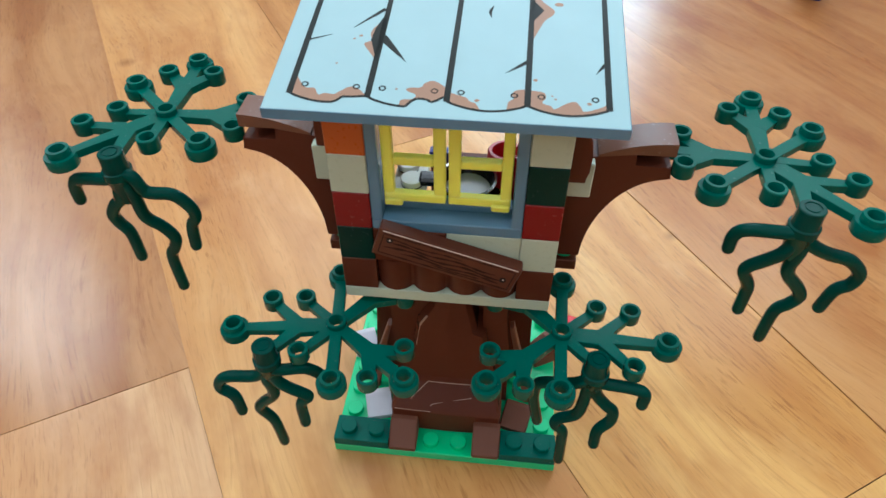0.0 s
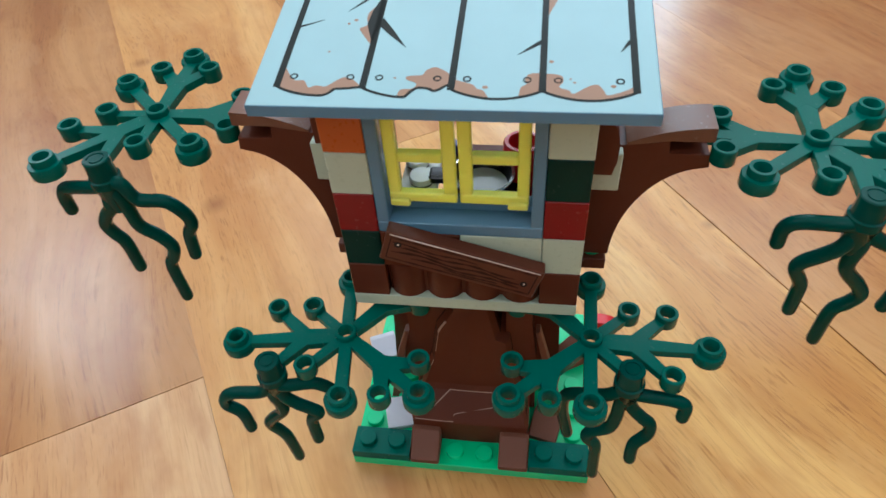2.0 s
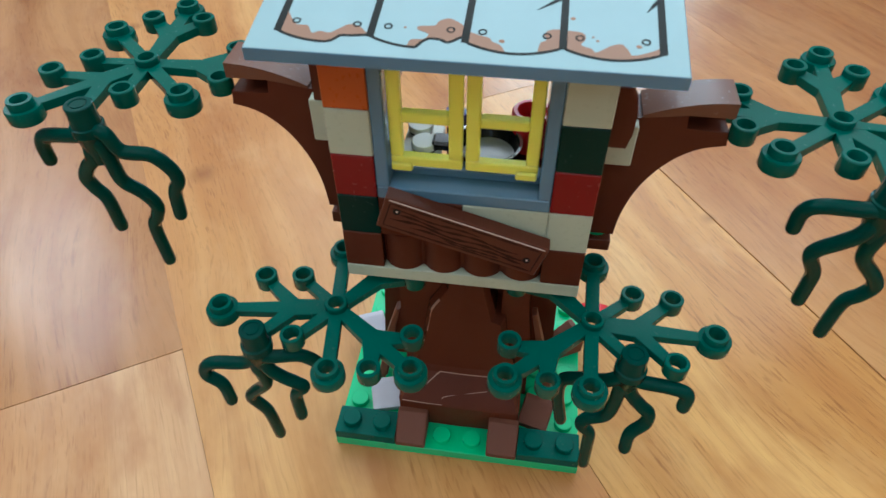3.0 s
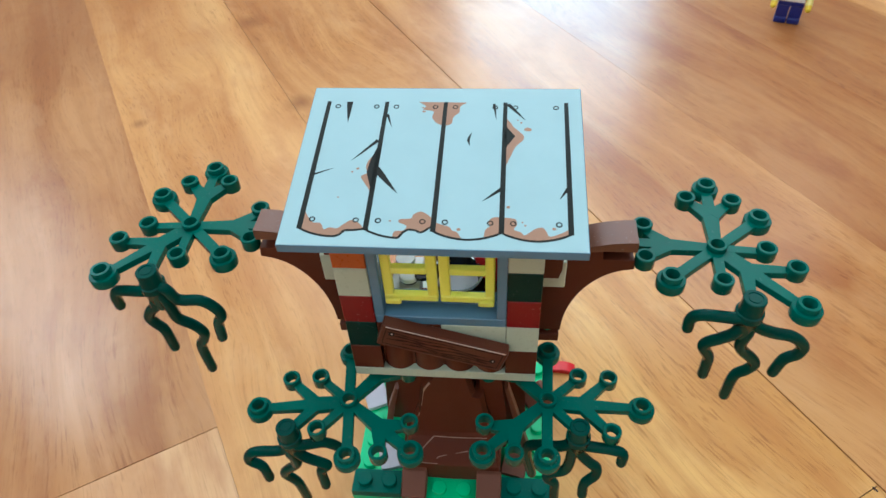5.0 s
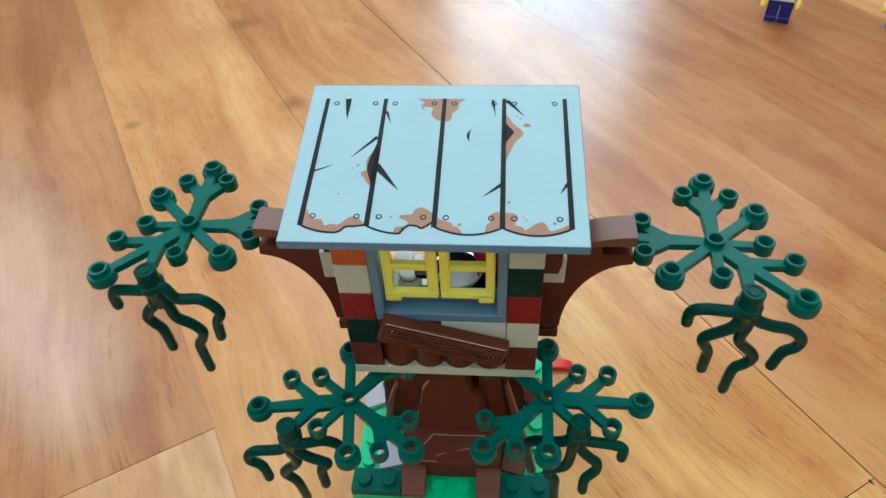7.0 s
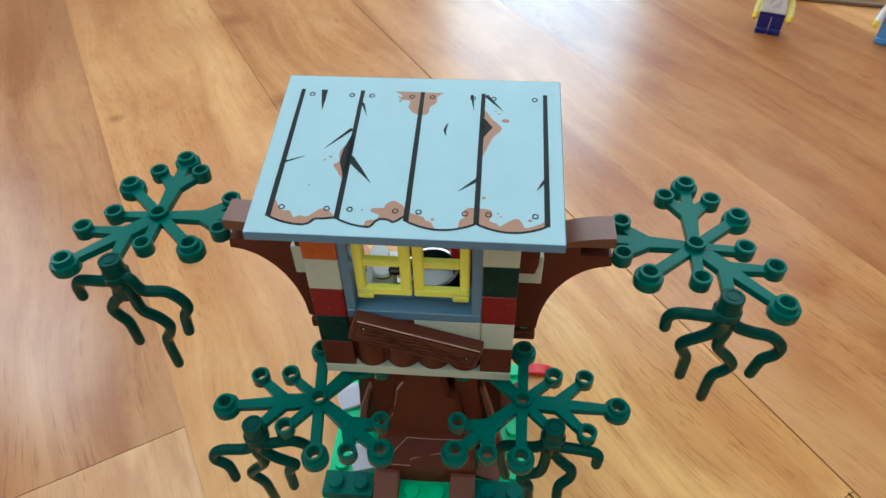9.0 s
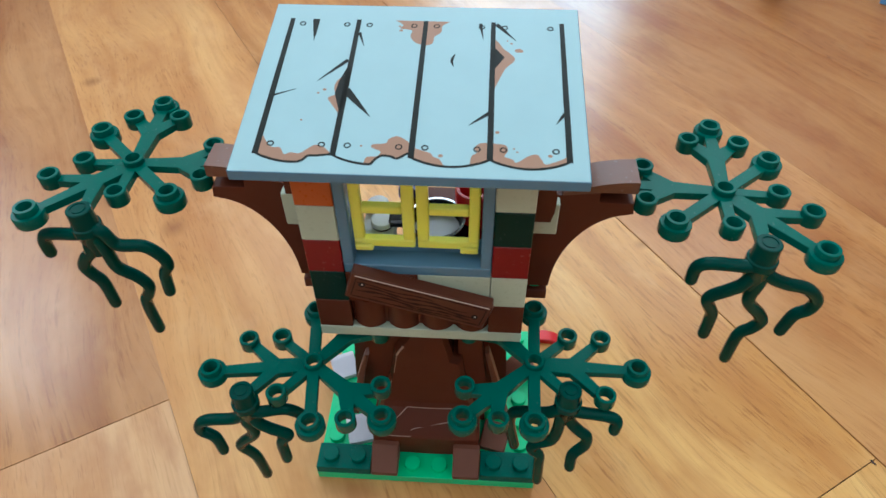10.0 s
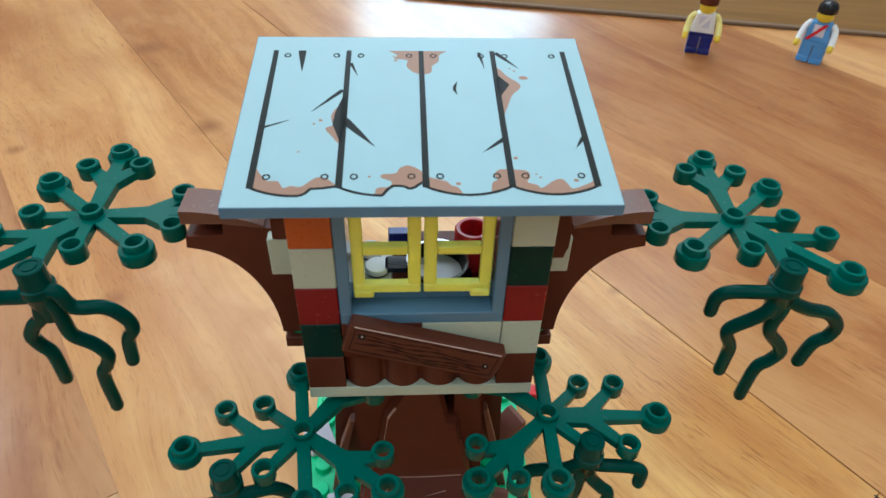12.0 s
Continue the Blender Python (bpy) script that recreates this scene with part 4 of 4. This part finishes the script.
bm = bmesh.new()
rows = []
for x, w, h in ((22, 6, 12), (20, 16, 22), (12, 26, 29), (0, 33, 33), (-20, 37, 37), (-45, 38, 44), (-75, 36, 58), (-105, 33, 72), (-150, 32, 80), (-200, 33, 84), (-235, 28, 78), (-246, 14, 60)):
    rows.append([bm.verts.new(p) for p in shoe_ring(x, w, h)])
for a, b in zip(rows, rows[1:]):
    for k in range(14):
        bm.faces.new((a[k], a[k + 1], b[k + 1], b[k]))
    bm.faces.new((a[14], a[0], b[0], b[14]))
bm.faces.new(rows[0])
bm.faces.new(rows[-1][::-1])
part("upper", bm, SHOE_BLACK, shoe, smooth=True)
bm = bmesh.new()
out = [(SIZE * (25 * math.cos(a) if math.cos(a) > 0 else 250 * math.cos(a)), SIZE * 39 * math.sin(a)) for a in [2 * math.pi * k / 36 for k in range(36)]]
prism(bm, out, "z", 0, 9 * SIZE, 0, 0.8)
part("sole", bm, SHOE_SOLE, shoe, "dark grey rubber sole")
for x, top in ((-32, 47), (-52, 54), (-74, 66)):
    bm = bmesh.new()
    tube(bm, smooth_path([(x * SIZE, -26 * SIZE, SIZE * (top - 10)), (SIZE * (x + 4), -10 * SIZE, SIZE * (top + 2)), (SIZE * (x + 5), 10 * SIZE, SIZE * (top + 3)), (SIZE * (x + 4), 26 * SIZE, SIZE * (top - 9))], 5), 2.2, 10)
    part("lace", bm, LACE, shoe, "pale round lace", smooth=True)

copy_thing(shoe, mm(-385, 223, 0, 0, 0, 46))

# ---- floor boards ----
floor = new("floor")
tagged(floor, "varnished orange-brown wooden floor of wide boards", "floor", kind="structure")
bm = bmesh.new()
box(bm, (RX0 - 0.05) * 1000, (RY0 - 0.05) * 1000, -30, (RX1 + 0.05) * 1000, (RY1 + 0.05) * 1000, -2.2, 0)
part("subfloor", bm, GAP, floor)
BW, BL, ANG = 0.0920, 1.2, -57.6
bm = bmesh.new()
box(bm, -BL / 2 * 1000 + 0.16, -BW / 2 * 1000 + 0.05, -12, BL / 2 * 1000 - 0.16, BW / 2 * 1000 - 0.05, 0, 0)
first = part("floor_board", bm, FLOOR_WOOD, floor)
board_mesh = first.data
ua = Vector((math.cos(radians(ANG)), math.sin(radians(ANG))))
na = Vector((-ua.y, ua.x))
JOINTS = {-1: -0.0663, 1: 0.0600, 0: 0.5, 2: 0.54, -2: 0.47, 3: 0.42, -3: 0.55, 4: 0.5, -4: 0.45}
# some tones include light: window glare in row -1, dimness in far rows
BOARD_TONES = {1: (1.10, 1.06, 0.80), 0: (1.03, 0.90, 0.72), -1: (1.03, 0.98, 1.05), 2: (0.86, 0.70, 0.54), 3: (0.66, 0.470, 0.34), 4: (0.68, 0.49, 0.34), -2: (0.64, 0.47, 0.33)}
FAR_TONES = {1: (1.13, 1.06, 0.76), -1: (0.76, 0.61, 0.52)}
SHORT = -0.15
rng = random.Random(4)
made = 0


def trimmed(center, length):
    """Whether a board is cut off at the room's walls, and its outline in its own millimetres."""
    c, sn = math.cos(radians(ANG)), math.sin(radians(ANG))
    hx, hy = length / 2 - 0.00016, BW / 2 - 0.00005
    pts = [(center.x + c * x - sn * y, center.y + sn * x + c * y) for x, y in ((-hx, -hy), (hx, -hy), (hx, hy), (-hx, hy))]
    cut = False
    for ax, lim, sign in ((0, RX0 - 0.03, 1), (0, RX1 + 0.03, -1), (1, RY0 - 0.03, 1), (1, RY1 + 0.03, -1)):
        out = []
        for p, q in zip(pts, pts[1:] + pts[:1]):
            dp, dq = (p[ax] - lim) * sign, (q[ax] - lim) * sign
            if dp >= 0:
                out.append(p)
            if (dp >= 0) != (dq >= 0):
                f = dp / (dp - dq)
                out.append((p[0] + (q[0] - p[0]) * f, p[1] + (q[1] - p[1]) * f))
                cut = True
        pts = out
    local = [((x - center.x) * c + (y - center.y) * sn, -(x - center.x) * sn + (y - center.y) * c) for x, y in pts]
    return cut, [(x * 1000, y * 1000) for x, y in local]


for row in range(-34, 36):
    mid = 0.0317 - BW / 2 + row * BW + (0.0005 if row > 1 else 0) - (0.0 if row > 0 else 0.00015)
    start = JOINTS.get(row, rng.uniform(-0.6, 0.6))
    lengths = [(start + k * BL, start + (k + 1) * BL) for k in range(-6, 7)]
    if row == 1:
        # one short board lies between two joints beside the toy house
        lengths = [p for a, b in lengths for p in ([(a, SHORT), (SHORT, b)] if a < SHORT < b else [(a, b)])]
    for a, b in lengths:
        along = (a + b) / 2
        close = 0.00008 if row == -1 and along < 0 else 0.0
        p = ua * along + na * (mid + close)
        cut, outline = trimmed(p, b - a)
        if len(outline) < 3:
            continue
        if cut or b - a < BL - 0.001:
            bm = bmesh.new()
            prism(bm, outline, "z", -12, 0)
            ob = part("floor_board", bm, FLOOR_WOOD, floor)
        else:
            ob = first if made == 0 else new("floor_board", board_mesh)
            made += 1
        ob.parent = floor
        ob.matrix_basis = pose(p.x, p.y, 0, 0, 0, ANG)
        far = FAR_TONES.get(row) if along < 0 else None
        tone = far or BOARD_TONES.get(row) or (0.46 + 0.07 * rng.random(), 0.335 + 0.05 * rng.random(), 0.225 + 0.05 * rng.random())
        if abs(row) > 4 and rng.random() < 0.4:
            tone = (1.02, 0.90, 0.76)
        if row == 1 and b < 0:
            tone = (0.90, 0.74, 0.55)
        # boards further back are coloured darker, in place of the light falling off
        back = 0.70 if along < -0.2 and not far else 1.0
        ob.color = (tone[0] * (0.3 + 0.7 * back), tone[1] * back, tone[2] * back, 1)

# small dark chip at the corner of two boards
bm = bmesh.new()
prism(bm, [(-1.3, -0.2), (-0.2, -0.6), (1.0, -0.2), (0.8, 0.3), (-0.9, 0.3)], "z", -0.5, 0.06)
part("chip", bm, GAP, floor, "small dark chip at a board corner", at=mm(135.4, 14.2, 0, 0, 0, ANG))
